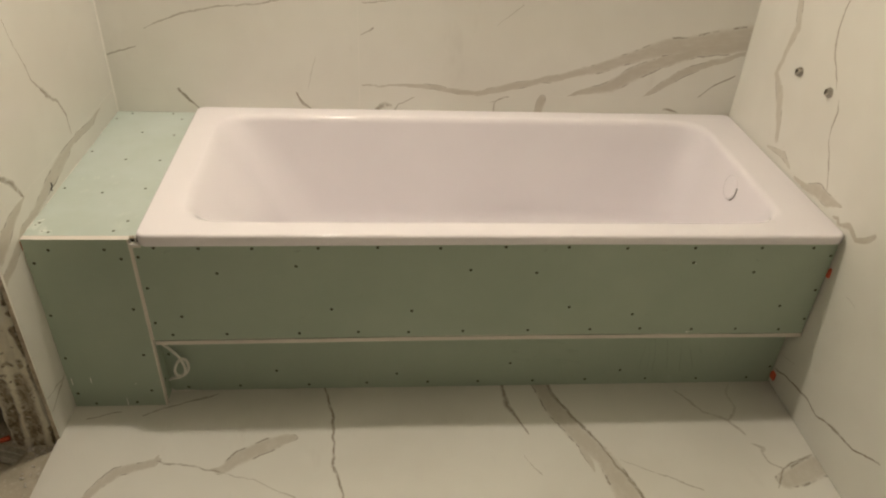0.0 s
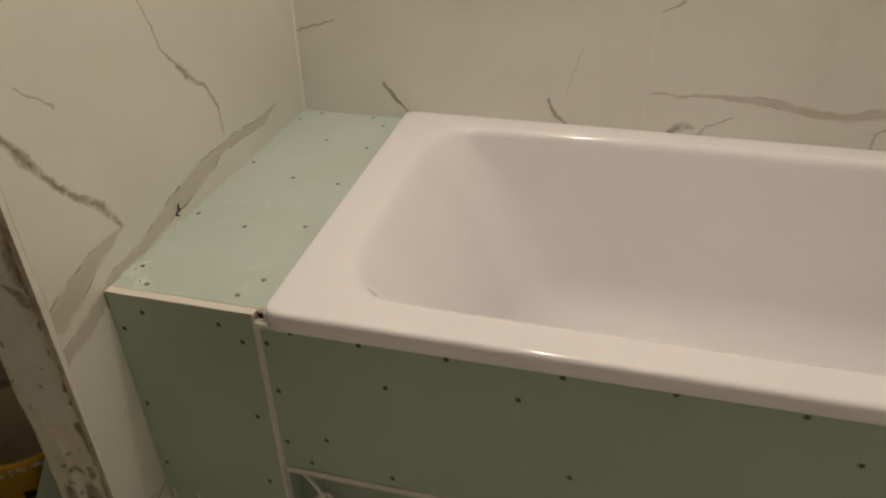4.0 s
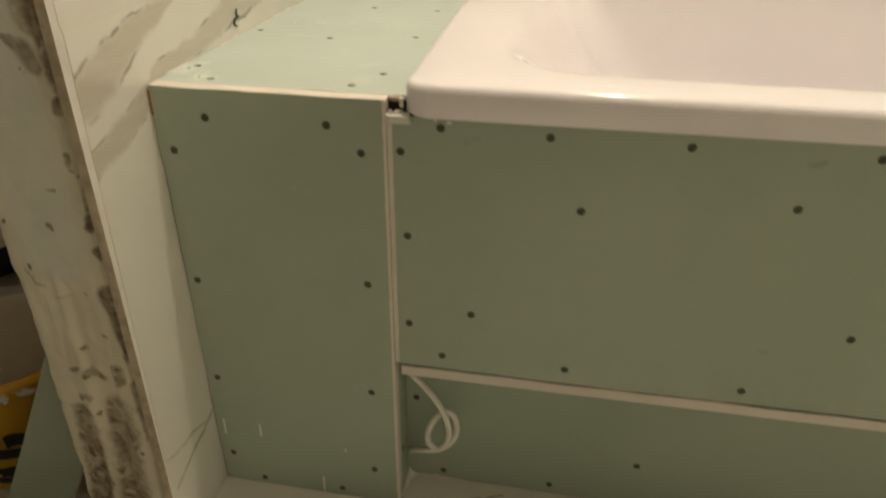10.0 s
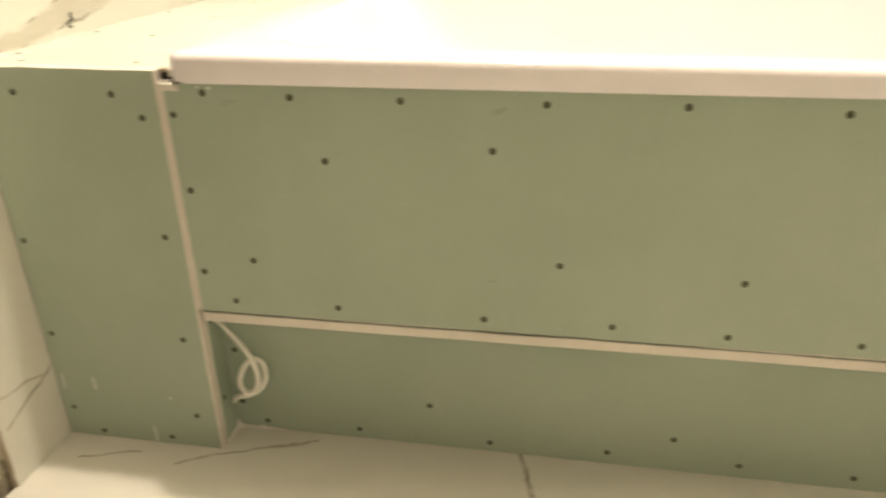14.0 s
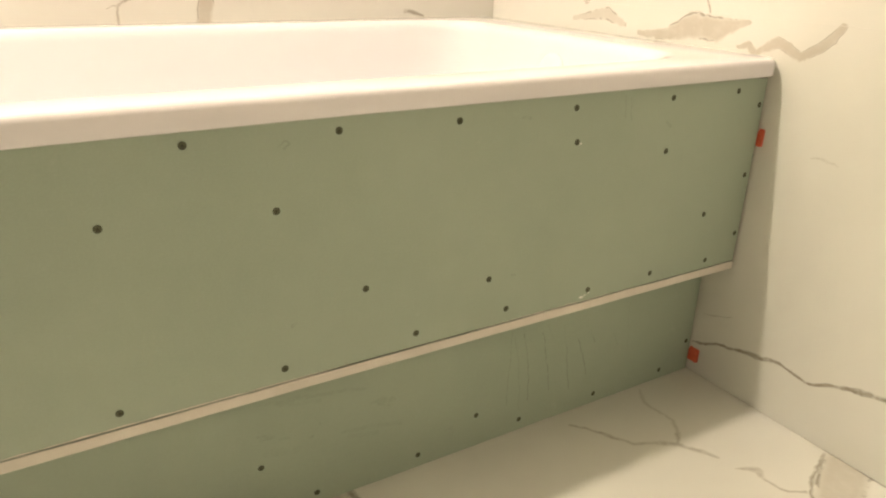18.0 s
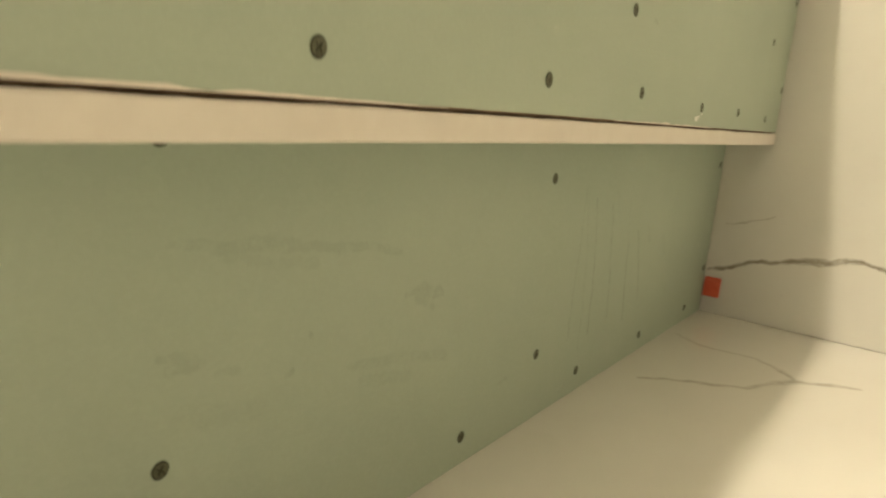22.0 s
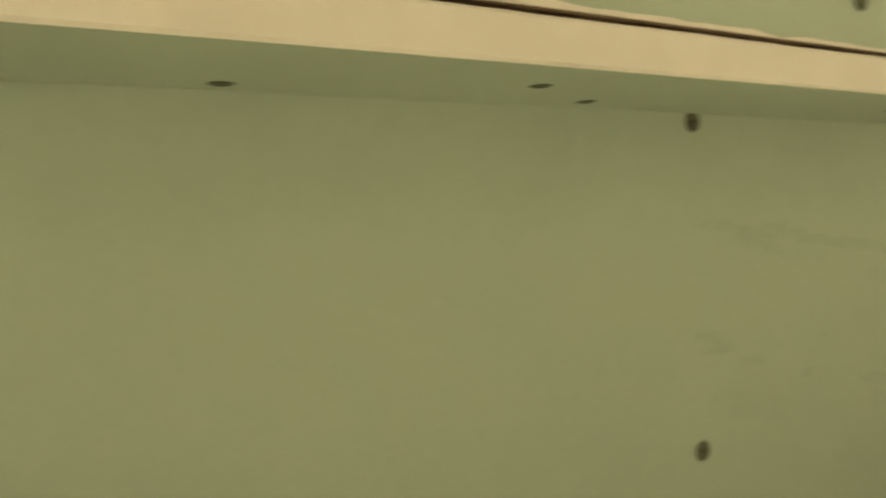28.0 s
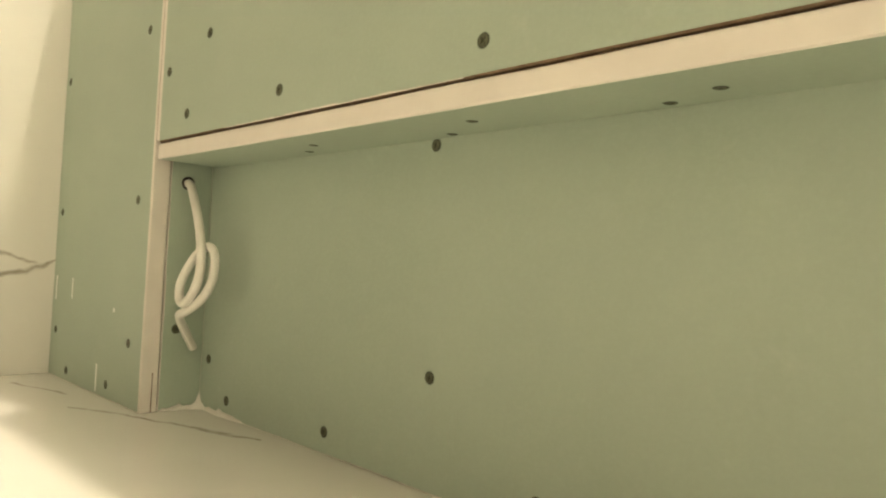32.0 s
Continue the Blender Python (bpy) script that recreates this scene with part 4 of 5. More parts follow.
def ledge():
    """The narrow board over the recess; its front edge is bare, a little wavy, and broken by one butt joint."""
    bm = bmesh.new()
    n = 120
    for x0, x1 in ((-0.010, 0.5456), (0.5460, 1.701)):
        rows = []
        for k in range(n + 1):
            x = x0 + (x1 - x0) * k / n
            low = 0.2155 + 0.0032 * x + 0.0038 * bow(x)
            wave = noise.noise(Vector((x * 14, 0, 5.0))) * 0.0008 + noise.noise(Vector((x * 70, 0, 9.0))) * 0.0004
            high = low + 0.0128 + wave
            rows.append([bm.verts.new(p) for p in ((x, 0.0535, low), (x, wave * 0.6, low), (x, -0.0008 + wave * 0.6, low + 0.001), (x, -0.0008 + wave * 0.6, high - 0.001), (x, wave, high), (x, 0.0535, high))])
        for a, b in zip(rows, rows[1:]):
            for k in range(6):
                f = bm.faces.new((a[k], b[k], b[(k + 1) % 6], a[(k + 1) % 6]))
                f.material_index = 0 if k in (0, 4, 5) else 1
        bm.faces.new(rows[0]).material_index = 1
        bm.faces.new(rows[-1][::-1]).material_index = 1
    bmesh.ops.recalc_face_normals(bm, faces=bm.faces)
    return part("ledge_board", bm, (GREEN, GYPSUM), panel, "narrow plasterboard ledge with a bare cream cut edge")




def ragged(name, x0, x1, y0, y1, z0, z1, material, parent, label, seed, rough=0.0006):
    """A narrow upright strip with uneven sides."""
    bm = bmesh.new()
    rows = []
    for k in range(41):
        z = z0 + (z1 - z0) * k / 40
        a, b, c = [rough * (noise.noise(Vector((z * 60, seed + q * 5.0, 0))) + 0.5 * noise.noise(Vector((z * 190, seed, q * 3.0)))) for q in range(3)]
        rows.append([bm.verts.new(p) for p in ((x0 + a, y1, z), (x0 + a, y0 + c * 0.4, z), (x1 + b, y0 + c * 0.4, z), (x1 + b, y1, z))])
    for p, q in zip(rows, rows[1:]):
        for k in range(3):
            bm.faces.new((p[k], p[k + 1], q[k + 1], q[k]))
    bm.faces.new(rows[0][::-1])
    bm.faces.new(rows[-1])
    return part(name, bm, material, parent, label)


ragged("joint_strip", -0.0164, -0.0115, 0.0003, T, 0.2320, 0.5160, GYPSUM, panel, "bare cream cut edge along the board joint", 2.0)
ragged("joint_groove", -0.0177, -0.0156, 0.0042, T, 0.2300, 0.5210, BROWN, panel, "brown open groove between two boards", 8.0, 0.0002)
shelf = ledge()
# black strips drawn as the shade in the gaps under the rim
gap = slab("dark_gap", (0.006, -0.0006, 0.5225), (0.036, 0.004, 0.5262), DARK, panel, "black strip put in for the shaded gap under the rim")
for v in gap.data.vertices:
    if v.co.x > 0.02 and v.co.z < 0.525:
        v.co.z += 0.0026
slab("dark_gap", (1.676, -0.0007, 0.5288), (1.6995, 0.004, 0.5318), DARK, panel, "black strip put in for the shaded gap at the wall")
# an added brown strip inside the joint, to set how dark it looks
backing = bmesh.new()
rows = []
for k in range(61):
    x = -0.012 + 1.711 * k / 60
    low = 0.2275 + 0.0030 * x + 0.0038 * bow(x)
    rows.append([backing.verts.new(p) for p in ((x, 0.0035, low), (x, 0.0035, low + 0.0095), (x, 0.0120, low + 0.0095), (x, 0.0120, low))])
for a, b in zip(rows, rows[1:]):
    for k in range(4):
        backing.faces.new((a[k], a[(k + 1) % 4], b[(k + 1) % 4], b[k]))
part("backing_strip", backing, BROWN, panel, "added dark brown strip that shades the open joint")
for x0, x1, tall in ((0.60, 1.02, 0.0026), (0.10, 0.34, 0.0014), (1.20, 1.43, 0.0018)):
    torn = bmesh.new()
    rows = []
    for k in range(61):
        f = k / 60
        x = x0 + (x1 - x0) * f
        foot = 0.2308 + 0.0025 * x + 0.0038 * bow(x)
        h = max(0.0003, tall * math.sin(math.pi * f) ** 0.6 * (0.55 + 0.9 * noise.noise(Vector((x * 55, 6.0, 0)))))
        rows.append([torn.verts.new(p) for p in ((x, 0.001, foot), (x, -0.0003, foot), (x, -0.0003, foot + h), (x, 0.001, foot + h))])
    for a, b in zip(rows, rows[1:]):
        for k in range(3):
            torn.faces.new((a[k], a[k + 1], b[k + 1], b[k]))
    part("torn_edge", torn, GYPSUM, upper, "paper torn from the lower edge, cream gypsum bared")
for u, v in ((0.856, 0.042), (0.823, 0.023), (0.736, 0.044), (0.621, 0.034), (0.574, 0.048), (0.457, 0.032), (0.428, 0.045), (0.323, 0.026), (0.288, 0.047), (0.176, 0.026), (0.150, 0.041), (1.005, 0.023), (1.061, 0.046), (1.219, 0.044), (1.180, 0.023), (1.376, 0.031)):
    screws(shelf, "-z", 0.2155 + 0.0032 * u + 0.0038 * bow(u), [(u, v)], 0.75)
lower = plate("lower_board", (-0.0300, 0.054, 0.0), (1.7018, 0.054 + T, 0.229), GREEN_LOW, panel, 1, "recessed green plasterboard with pencil scribbles and scratches")
screws(lower, "-y", 0.054, [(0.029, 0.014), (0.169, 0.016), (0.273, 0.07), (0.358, 0.016), (0.519, 0.02), (0.603, 0.053), (0.691, 0.02), (0.834, 0.019), (0.921, 0.087), (0.992, 0.019), (1.145, 0.021), (1.243, 0.055), (1.324, 0.02), (1.477, 0.018), (1.63, 0.018)])
screws(lower, "-y", 0.054, [(0.268, 0.2138), (0.605, 0.2135), (0.920, 0.2190), (1.240, 0.191), (1.69, 0.19), (1.69, 0.06), (-0.006, 0.045), (-0.006, 0.135)])

casing = empty("corner_casing", (0, 0, 0), "boxed-in corner ledge of green plasterboard beside the bath", "boxing")
front = plate("front_board", (X0 + 0.001, 0.0, 0.0), (-0.0175, T + 0.002, 0.5365), GREEN, casing, 1)
ragged("torn_edge", -0.0206, -0.0171, -0.0005, 0.0040, 0.0004, 0.5355, GYPSUM, front, "cream gypsum where the corner paper has come off", 13.0)
ragged("open_crack", -0.0176, -0.0171, 0.0090, 0.0097, 0.0006, 0.0340, BROWN, front, "dark crack behind the board edge", 17.0, 0.0003)
screws(front, "-y", 0.0, [(-0.2005, 0.507), (-0.076, 0.508), (-0.2405, 0.470), (-0.043, 0.482), (-0.243, 0.314), (-0.044, 0.332), (-0.242, 0.174), (-0.047, 0.182), (-0.24, 0.049), (-0.201, 0.011), (-0.094, 0.013), (-0.049, 0.056)])
side = plate("side_board", (-0.0305, T + 0.0030, 0.0), (-0.0182, 0.0539, 0.5240), GREEN, casing, 0)
screws(side, "+x", -0.0182, [(0.028, 0.071)])
# the hole is a black disc on the board, its inner shade as colour
hole = lathe([(0.006, 0.0), (0.006, 0.0006), (0.0045, 0.0008), (0.001, 0.0008)], 14)
hole.transform(pose(-0.0182, 0.031, 0.199, 0, 90, 0))
part("cable_hole", hole, DARK, side, "black disc drawn as the shaded drilled hole")
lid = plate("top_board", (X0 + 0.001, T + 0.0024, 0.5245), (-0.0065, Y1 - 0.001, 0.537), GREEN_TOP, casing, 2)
for v in lid.data.vertices:
    if v.co.x > -0.1:
        # cut to follow the bath's edge with a narrow gap, widest at the front
        v.co.x += 0.0053 - 0.0118 * v.co.y / Y1
screws(lid, "+z", 0.537, [(-0.243, 0.670), (-0.208, 0.711), (-0.086, 0.713), (-0.050, 0.672), (-0.142, 0.576), (-0.047, 0.558), (-0.242, 0.446), (-0.138, 0.400), (-0.046, 0.396), (-0.241, 0.238), (-0.142, 0.215), (-0.042, 0.238), (-0.239, 0.071), (-0.204, 0.030), (-0.040, 0.080), (-0.060, 0.036)], 0.85, DUSTY_SCREW)
screws(lid, "+z", 0.537, [(-0.244, 0.061), (-0.219, 0.034)], 0.38)


for u, v0, v1 in ((-0.245, 0.081, 0.106), (-0.1965, 0.085, 0.106), (-0.1185, 0.003, 0.029), (-0.085, 0.08, 0.084)):
    bm = box(bmesh.new(), (u - 0.0013, -0.0006, v0), (u + 0.0013, 0.0, v1), 0.0003)
    part("chalk_mark", bm, WHITE_PLASTER, front, "short white chalk mark")
# crumbs and a broken bead of filler where the level board meets the tiled wall
rnd = random.Random(11)
bm = bmesh.new()
for _ in range(70):
    y, s = rnd.uniform(0.02, 0.70), rnd.uniform(0.0006, 0.0018)
    made = bmesh.ops.create_icosphere(bm, subdivisions=1, radius=s)["verts"]
    long = rnd.uniform(1.0, 5.0)
    for v in made:
        v.co = Vector((X0 + 0.0012 + v.co.x * 0.9 + rnd.uniform(0.0, 0.0004), y + v.co.y * long, 0.5372 + v.co.z * 0.8))
tagged(part("filler_bead", bm, GROUT, lid), "broken pale bead of filler along the wall", kind="stuff")
# broken corner between the boards and the bath rim
def crumb(name, lo, hi, seed, label, material=WHITE_PLASTER):
    """A crumbly lump of filler or broken board."""
    bm = box(bmesh.new(), lo, hi)
    bmesh.ops.subdivide_edges(bm, edges=bm.edges[:], cuts=4, use_grid_fill=True)
    for v in bm.verts:
        v.co += Vector((noise.noise(v.co * 260 + Vector((seed, 0, 0))), noise.noise(v.co * 260 + Vector((0, seed, 0))), noise.noise(v.co * 260 + Vector((0, 0, seed))))) * 0.0014
    return part(name, bm, material, casing, label, smooth=True)


crumb("filler_lump", (-0.0172, -0.0010, 0.5145), (0.0068, 0.0125, 0.5222), 3.0, "pale broken board end under the rim corner", GROUT)
# the broken end lies in shadow; its brown colour carries that shade
crumb("board_chip", (-0.0168, 0.0080, 0.5330), (-0.0030, 0.0150, 0.5366), 9.0, "broken end of the level board, browned to look shaded", BOARD_END)
crumb("filler_crumb", (-0.0166, 0.0030, 0.5216), (-0.0120, 0.0090, 0.5246), 5.0, "small white crumb of filler in the slot", SEALANT)
crumb("filler_crumb", (-0.0048, 0.0050, 0.5292), (-0.0018, 0.0095, 0.5378), 15.0, "white crumb of filler beside the rim", SEALANT)
crumb("filler_crumb", (-0.0056, 0.0115, 0.5345), (-0.0026, 0.0165, 0.5388), 25.0, "white crumb of filler beside the rim", SEALANT)
crumb("filler_crumb", (-0.0095, 0.0040, 0.5218), (-0.0030, 0.0085, 0.5252), 35.0, "white crumb of filler beside the rim", SEALANT)
# a black block gives the slot its darkness
bm = box(bmesh.new(), (-0.0170, 0.0110, 0.5215), (-0.0005, 0.0146, 0.5332), 0.0005)
part("dark_slot", bm, DARK, casing, "black block put in for the shaded slot at the corner")
# groups of short faint dashes, paler than the level board
for u, v0, v1 in ((-0.214, 0.281, 0.296), (-0.2085, 0.283, 0.294), (-0.186, 0.284, 0.300), (-0.181, 0.284, 0.300), (-0.1755, 0.286, 0.300), (-0.143, 0.297, 0.308), (-0.139, 0.296, 0.306), (-0.09, 0.284, 0.296)):
    bm = box(bmesh.new(), (u - 0.0008, v0, 0.5370), (u + 0.0008, v1, 0.5373))
    part("chalk_mark", bm, FAINT_PALE, lid, "short faint pale dash")
for cx, cz, w in ((1.375, 0.2425, 0.0038), (1.381, 0.2445, 0.002), (1.388, 0.2465, 0.0016), (1.345, 0.4665, 0.0022), (0.043, 0.5185, 0.0028), (0.030, 0.5195, 0.0018)):
    bm = bmesh.new()
    bmesh.ops.create_icosphere(bm, subdivisions=2, radius=1.0)
    for v in bm.verts:
        k = 1 + 0.4 * noise.noise(v.co * 2 + Vector((cx * 50, 0, cz * 90)))
        v.co = Vector((cx + v.co.x * w * k, -0.0001 + v.co.y * 0.0005, cz + v.co.z * w * 0.6 * k))
    part("chipped_paper", bm, WHITE_PLASTER, upper, "small white chip in the board face")


def fillet(points, size, seed):
    """An uneven smear of filler along the foot of the boards."""
    bm = bmesh.new()
    rows = []
    for k, (x, y, dx, dy) in enumerate(points):
        w = size * (1 - abs(2 * k / (len(points) - 1) - 1) ** 3 * 0.9) * (1 + 0.6 * noise.noise(Vector((k * 0.7, seed, 0))))
        h = w * (0.9 + 0.5 * noise.noise(Vector((k * 0.9, seed + 4, 0))))
        rows.append([bm.verts.new(p) for p in ((x, y, 0.0), (x, y, h), (x + dx * w * 0.35, y + dy * w * 0.35, h * 0.45), (x + dx * w, y + dy * w, 0.0004))])
    for a, b in zip(rows, rows[1:]):
        for k in range(3):
            bm.faces.new((a[k], a[k + 1], b[k + 1], b[k]))
    bmesh.ops.recalc_face_normals(bm, faces=bm.faces)
    return part("filler_fillet", bm, GROUT, panel, "uneven pale filler smeared along the foot", smooth=True)


peak = bmesh.new()
top = peak.verts.new((-0.0172, 0.0530, 0.0150))
foot = [peak.verts.new((-0.0182 + 0.0115 * math.sin(a) * (1 + 0.2 * math.sin(5 * a)), 0.0540 - 0.0125 * math.cos(a), 0.0002)) for a in [math.pi / 2 * k / 8 for k in range(9)]]
mid = [peak.verts.new((-0.0178 + 0.0035 * math.sin(a), 0.0537 - 0.0040 * math.cos(a), 0.0058)) for a in [math.pi / 2 * k / 8 for k in range(9)]]
for k in range(8):
    peak.faces.new((foot[k], foot[k + 1], mid[k + 1], mid[k]))
    peak.faces.new((mid[k], mid[k + 1], top))
part("filler_peak", peak, GROUT, panel, "pale filler drawn up the inner corner", smooth=True)
fillet([(-0.0181, 0.016 + 0.0038 * k, 1, 0) for k in range(11)], 0.0045, 1.0)
fillet([(-0.018 + 0.006 * k, 0.0539, 0, -1) for k in range(14)], 0.0042, 5.0)

# ---- small things ----
cable = tube([(-0.024, 0.031, 0.199), (-0.012, 0.030, 0.1975), (0.004, 0.026, 0.186), (0.022, 0.022, 0.168), (0.036, 0.019, 0.146), (0.043, 0.016, 0.122), (0.041, 0.012, 0.106), (0.031, 0.010, 0.097), (0.020, 0.011, 0.102), (0.017, 0.014, 0.116), (0.024, 0.020, 0.134), (0.036, 0.025, 0.144), (0.047, 0.026, 0.137), (0.051, 0.023, 0.117), (0.044, 0.018, 0.101), (0.029, 0.014, 0.091), (0.012, 0.016, 0.085), (-0.003, 0.030, 0.069), (-0.011, 0.041, 0.055)], 0.0037, 12, 8)
tagged(part("cable", cable, CABLE, None, smooth=True), "white cable tied in a loose knot, hanging from a drilled hole", "cable")


def wedge(y0, y1, z0, z1):
    bm = bmesh.new()
    box(bm, (X1 - 0.006, y0, z0), (X1 - 0.0002, y1, z1), 0.0012, 2)
    for v in bm.verts:
        if v.co.x < X1 - 0.003:
            v.co.z = z0 + (v.co.z - z0) * 0.86
    return tagged(part("tile_wedge", bm, RED), "small red plastic levelling wedge stuck in the corner", "tile wedge", "red levelling wedges")


wedge(-0.0095, 0.0, 0.4255, 0.452)
wedge(0.033, 0.053, 0.022, 0.047)
bm = box(bmesh.new(), (X0 + 0.0002, -0.0012, 0.506), (X0 + 0.0024, -0.0001, 0.532), 0.0004)
tagged(part("tile_wedge", bm, DULL_RED), "red plastic levelling wedge pinched between board and tiles", "tile wedge", "red levelling wedges")


def pipe_end(y, z):
    bm = lathe([(0.0135, 0.0), (0.0135, 0.003), (0.011, 0.004), (0.0105, 0.010), (0.008, 0.011), (0.0075, 0.006), (0.001, 0.006)], 20)
    bm.transform(pose(X1, y, z, 0, -90, 0))
    ob = part("pipe_end", bm, BRASS, None, smooth=False)
    return tagged(ob, "capped metal water pipe end for a mixer in the tiled wall", "pipe end", "mixer pipe ends")


pipe_end(0.409, 0.819)
pipe_end(0.254, 0.821)
mark = tube([(X0 + 0.0008, 0.211, 0.567), (X0 + 0.0012, 0.207, 0.562), (X0 + 0.0010, 0.213, 0.558), (X0 + 0.0014, 0.203, 0.557), (X0 + 0.0009, 0.200, 0.551), (X0 + 0.0008, 0.207, 0.548)], 0.0012, 6, 4)
tagged(part("wall_clip", mark, BLACK, None, smooth=True), "small bent black clip on the tiled wall", "clip")

# ---- corridor things ----


def offcut():
    """A slanting green offcut, wider at its foot: a gypsum core between two sheets of green paper."""
    shape = ((0, 0), (0.085, 0), (0.125, 0.09), (0.150, 0.20), (0.152, 0.285), (0.134, 0.290), (0.066, 0.140))
    ob = empty("board_offcut", (0, 0, 0), "green plasterboard offcut leaning behind the plaster jamb", "board offcut")
    for name, y0, y1, material, label in (("core", -0.0056, 0.0056, GYPSUM, "bare gypsum core"), ("face_paper", -0.0062, -0.0056, GREEN, ""), ("face_paper", 0.0056, 0.0062, GREEN, "")):
        bm = bmesh.new()
        a = [bm.verts.new((x, y0, z)) for x, z in shape]
        b = [bm.verts.new((x, y1, z)) for x, z in shape]
        bm.faces.new(a)
        bm.faces.new(b[::-1])
        for k in range(len(a)):
            n = (k + 1) % len(a)
            bm.faces.new((a[n], a[k], b[k], b[n]))
        bmesh.ops.recalc_face_normals(bm, faces=bm.faces)
        part(name, bm, material, ob, label)
    ob.matrix_world = pose(-0.528, -0.098, -0.029, -4, 0, 9)
    return ob


offcut()


def bucket():
    where = (-0.582, 0.040, -0.03)
    ob = empty("bucket", where, "open yellow plastic bucket with black printing, cream inside", "bucket")
    part("body", lathe([(0.084, 0.0), (0.086, 0.003), (0.098, 0.172), (0.103, 0.173), (0.103, 0.184), (0.1005, 0.186)], 48, False), YELLOW, ob, smooth=True)
    part("lining", lathe([(0.1005, 0.186), (0.0985, 0.184), (0.0955, 0.165), (0.082, 0.012), (0.001, 0.010)], 48, False), LINING, ob, "dusty cream inside of the bucket", smooth=True)
    bars = ((0.060, 0.078, -118, -22), (0.078, 0.100, -62, -40), (0.012, 0.024, -110, -28), (0.034, 0.046, -116, -62), (0.024, 0.036, -74, -60), (0.036, 0.046, -40, -20))
    for z0, z1, a0, a1 in bars:
        bm = bmesh.new()
        rows = []
        for k in range(13):
            a = radians(a0 + (a1 - a0) * k / 12)
            rows.append([bm.verts.new(((0.0866 + 0.0706 * z) * math.cos(a), (0.0866 + 0.0706 * z) * math.sin(a), z + 0.003 * math.sin(k / 2))) for z in (z0, z1)])
        for a, b in zip(rows, rows[1:]):
            bm.faces.new((a[0], b[0], b[1], a[1]))
        part("printed_bar", bm, BLACK, ob, "black printed bar")
    rnd = random.Random(21)
    bm = bmesh.new()
    for _ in range(60):
        a, z, w = radians(rnd.uniform(-125, 0)), 0.172 - abs(rnd.gauss(0.0, 0.010)), rnd.uniform(0.001, 0.005)
        r = 0.0862 + 0.0698 * z
        made = bmesh.ops.create_icosphere(bm, subdivisions=1, radius=1.0)["verts"]
        for v in made:
            v.co = Vector((math.cos(a), math.sin(a), 0)) * (r + v.co.x * 0.0006) + Vector((-math.sin(a), math.cos(a), 0)) * v.co.y * w * 1.5 + Vector((0, 0, z + v.co.z * w))
    tagged(part("plaster_splash", bm, WHITE_PLASTER, ob, "white plaster splashes below the rim"), kind="stuff")
    ob.scale = (1.12, 1.12, 1.0)
    return ob


bucket()


def plank():
    """A rough plank that leans from the screed up against the wall."""
    foot, head = Vector((-1.136, 0.174, -0.030)), Vector((-0.402, 0.387, 0.325))
    way = (head - foot).normalized()
    side = Vector((0, 0, 1)).cross(way).normalized()
    bm = box(bmesh.new(), (0.0, -0.011, 0.0), ((head - foot).length, 0.011, 0.066), 0.002)
    turn = Matrix((way, side, way.cross(side))).transposed().to_4x4()
    ob = part("wooden_plank", bm, BUCKET)
    ob.matrix_world = Matrix.Translation(foot) @ turn
    return tagged(ob, "pale dusty wooden plank leaning on the wall behind the bucket", "plank")


plank()


def rubble_sack():
    """A slumped black sack."""
    bm = bmesh.new()
    bmesh.ops.create_icosphere(bm, subdivisions=4, radius=0.22)
    for v in bm.verts:
        n = noise.noise(v.co * 9) * 0.03 + noise.noise(v.co * 22) * 0.012
        v.co += v.co.normalized() * n
        v.co.z = max(v.co.z * 1.1, -0.15)
    ob = part("rubble_sack", bm, BLACK, None, smooth=True)
    ob.matrix_world = pose(-1.05, 0.56, 0.12)
    return tagged(ob, "slumped black plastic rubble sack on the screed", "sack")


rubble_sack()


def channel(length, where):
    """A thin galvanised track: a folded U, slightly buckled."""
    bm = bmesh.new()
    prof = [(0.0085, 0.0255), (0.0125, 0.026), (0.0125, 0.0), (-0.0125, 0.0), (-0.0125, 0.026), (-0.0085, 0.0255)]
    rows = []
    for k in range(13):
        x = length * k / 12
        rows.append([bm.verts.new((x, y * (1 + 0.25 * noise.noise(Vector((x * 22, z * 30, y * 40)))), z + t)) for y, z in prof for t in (0.0, 0.0008)])
    for a, b in zip(rows, rows[1:]):
        for k in range(0, 10, 2):
            bm.faces.new((a[k], b[k], b[k + 2], a[k + 2]))
            bm.faces.new((a[k + 1], a[k + 3], b[k + 3], b[k + 1]))
    bmesh.ops.recalc_face_normals(bm, faces=bm.faces)
    ob = part("metal_stud", bm, CHROME)
    ob.matrix_world = where
    return tagged(ob, "shiny galvanised drywall track lying on the screed", "metal stud", "studs on the floor")


channel(0.28, pose(-0.66, -0.080, -0.0295, 0, 0, -22.6))
for ex, ey, turn, over in ((-0.402, -0.211, 40, 0.001), (-0.386, -0.258, 57, 0.0), (-0.360, -0.282, 60, 0.0), (-0.338, -0.316, 58, 0.0)):
    a = radians(turn)
    channel(0.27, pose(ex - 0.27 * math.cos(a), ey - 0.27 * math.sin(a), -0.0295 + over, 0, 0, turn))


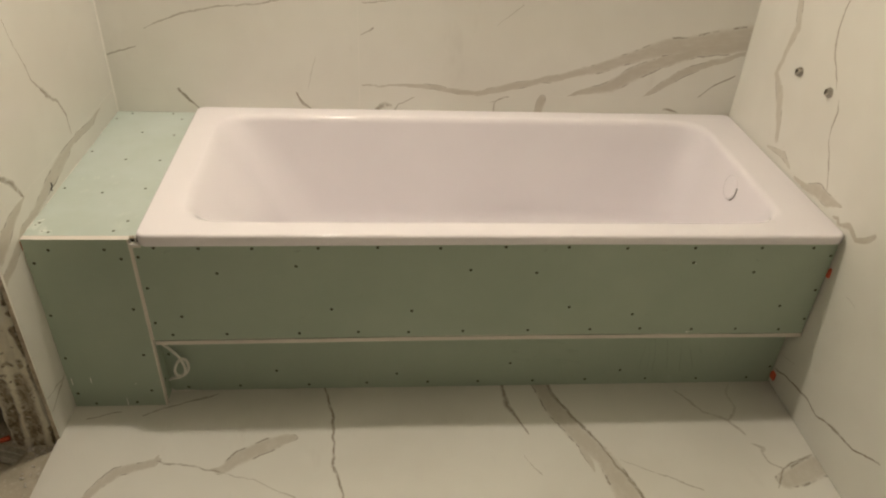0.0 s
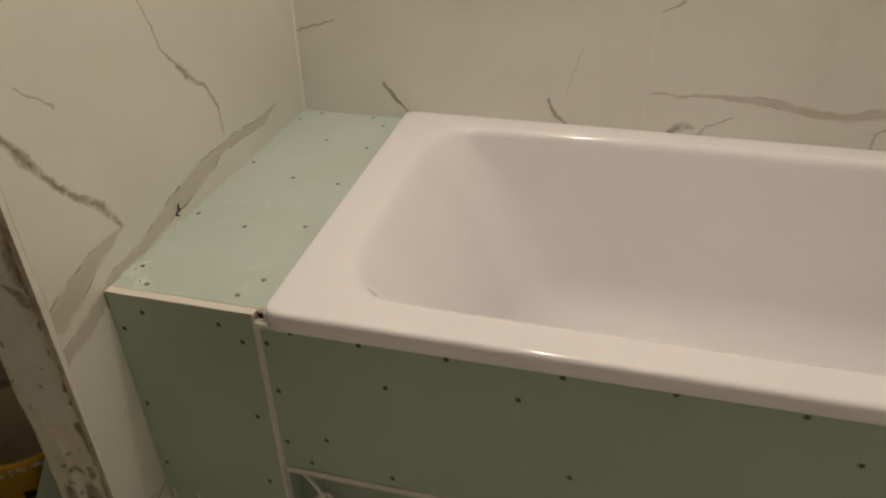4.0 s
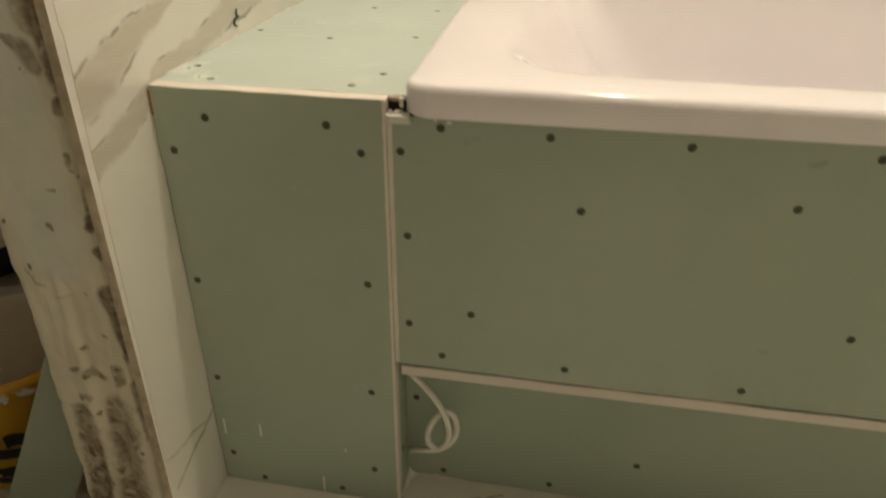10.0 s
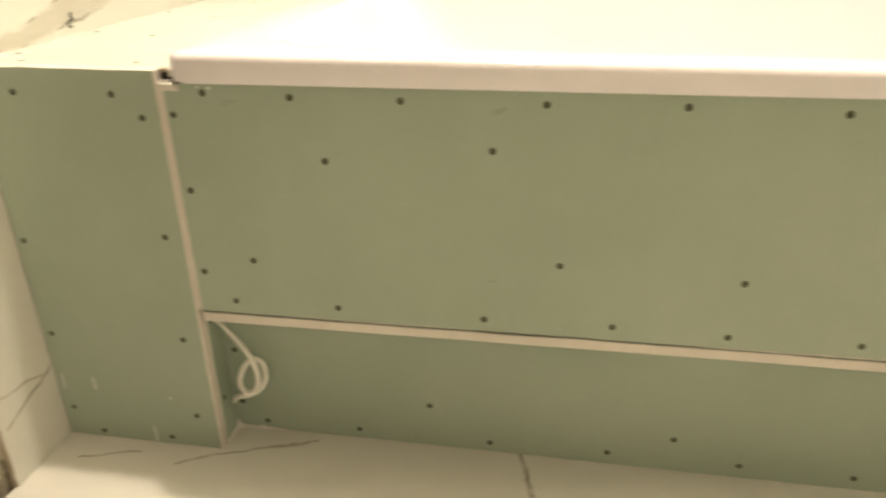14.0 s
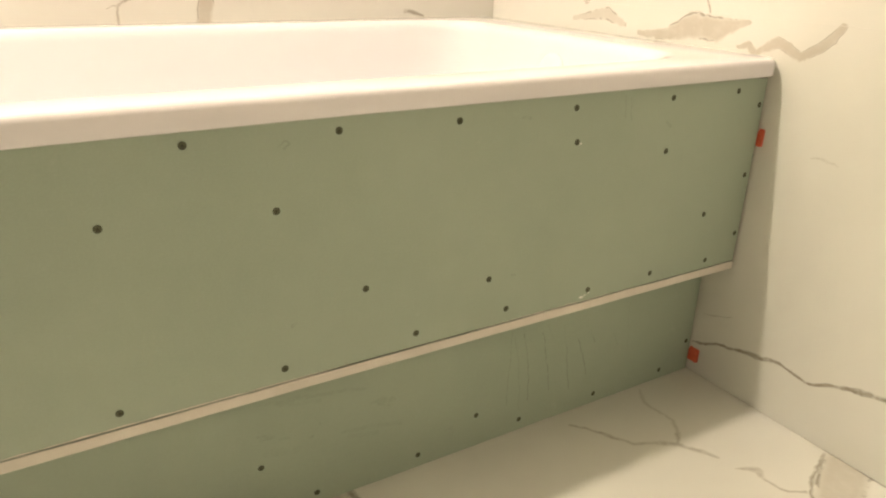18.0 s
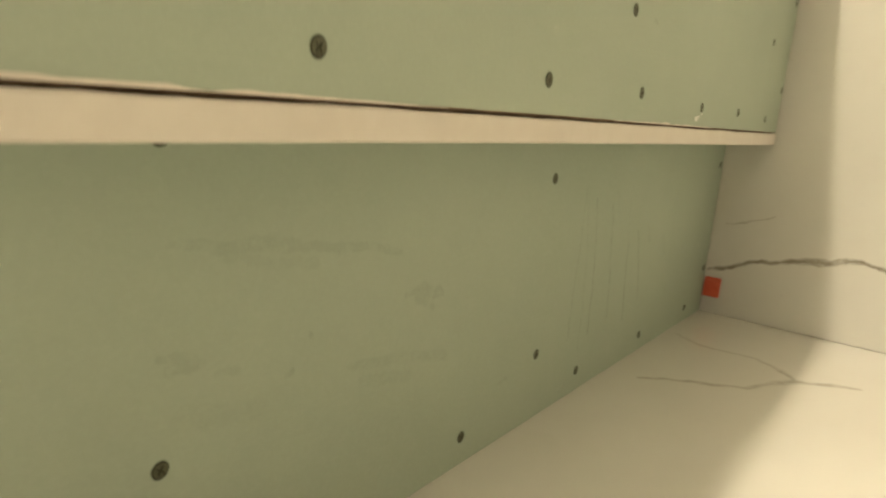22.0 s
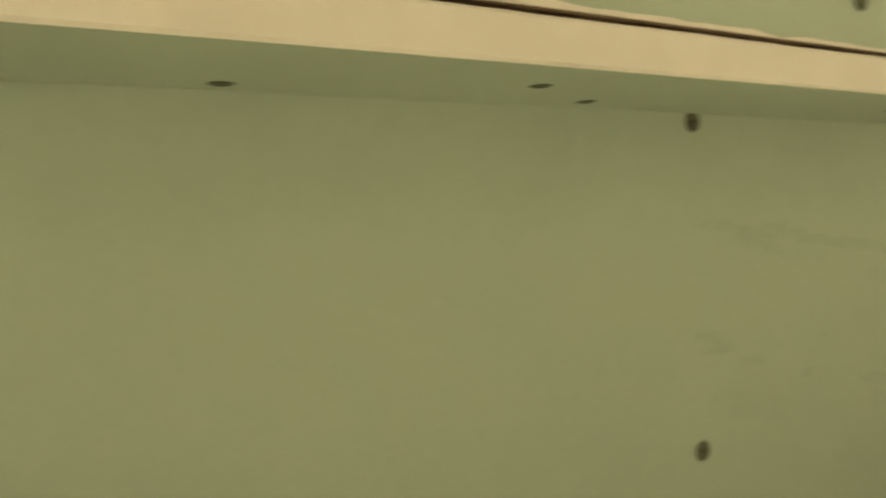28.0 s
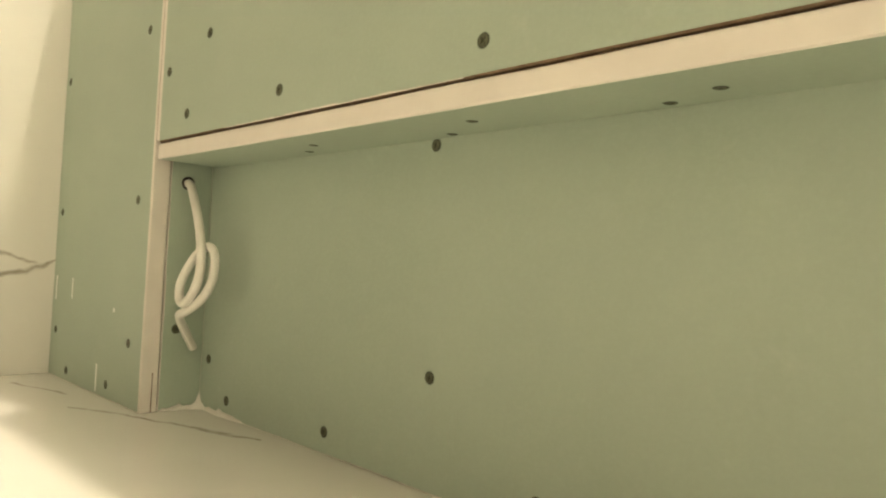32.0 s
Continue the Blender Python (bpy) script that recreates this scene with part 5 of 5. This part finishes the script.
def bracket():
    """A short offcut of folded channel with two stiffening ribs."""
    bm = bmesh.new()
    prof = [(-0.025, 0.0025), (-0.024, 0.0), (-0.012, 0.0), (-0.009, 0.0018), (-0.006, 0.0), (0.006, 0.0), (0.009, 0.0018), (0.012, 0.0), (0.022, 0.0), (0.023, 0.0012)]
    rows = [[bm.verts.new((x, y, z + t)) for y, z in prof for t in (0.0, 0.0009)] for x in (-0.042, 0.042)]
    a, b = rows
    for k in range(0, len(a) - 2, 2):
        bm.faces.new((a[k], b[k], b[k + 2], a[k + 2]))
        bm.faces.new((a[k + 1], a[k + 3], b[k + 3], b[k + 1]))
    bmesh.ops.recalc_face_normals(bm, faces=bm.faces)
    ob = part("metal_bracket", bm, DUSTY_ZINC)
    ob.matrix_world = pose(-0.389, -0.134, -0.0275, 1.5, 0, -17)
    return tagged(ob, "short dusty galvanised offcut lying on the screed", "bracket")


bracket()
bm = lathe([(0.001, -0.019), (0.0045, -0.018), (0.0052, -0.004), (0.0066, 0.002), (0.0070, 0.014), (0.0058, 0.018), (0.001, 0.019)], 14)
bm.transform(pose(0, 0, 0.0066, 0, 88, 0))
ob = tagged(part("plastic_plug", bm, RED, None, smooth=True), "small red plastic plug on the dusty screed", "plug")
ob.matrix_world = pose(-0.414, -0.091, -0.0297, 0, 0, 24)


def debris():
    """Crumbs of plaster and mortar, too many to count."""
    bm = bmesh.new()
    rnd = random.Random(4)
    for _ in range(230):
        x, y = rnd.uniform(-0.62, -0.272), rnd.uniform(-0.62, -0.06)
        if x > -0.375 and y > -0.115:
            continue
        s = rnd.uniform(0.0012, 0.006) * rnd.uniform(0.5, 1)
        made = bmesh.ops.create_icosphere(bm, subdivisions=1, radius=s)["verts"]
        sq = (rnd.uniform(0.6, 1.5), rnd.uniform(0.6, 1.5), rnd.uniform(0.4, 0.9))
        for v in made:
            v.co = Vector((x + v.co.x * sq[0] * rnd.uniform(0.8, 1.2), y + v.co.y * sq[1], -0.03 + s * sq[2] * 0.8 + v.co.z * sq[2]))
    # a low drift of crumbs along the foot of the jamb
    for _ in range(110):
        x = rnd.uniform(-0.395, -0.268)
        y = -0.108 - abs(rnd.gauss(0.0, 0.016))
        s = rnd.uniform(0.0012, 0.0052) * rnd.uniform(0.4, 1)
        if x < -0.34 and y < -0.112:
            continue
        sq = (rnd.uniform(0.7, 1.5), rnd.uniform(0.7, 1.5), rnd.uniform(0.4, 0.8))
        made = bmesh.ops.create_icosphere(bm, subdivisions=1, radius=s)["verts"]
        for v in made:
            v.co = Vector((x + v.co.x * sq[0] * rnd.uniform(0.8, 1.2), y + v.co.y * sq[1], -0.031 + s * sq[2] * 0.8 + v.co.z * sq[2]))
    return tagged(part("debris", bm, CEMENT), "crumbs of plaster and mortar on the screed", "debris", kind="stuff")


debris()
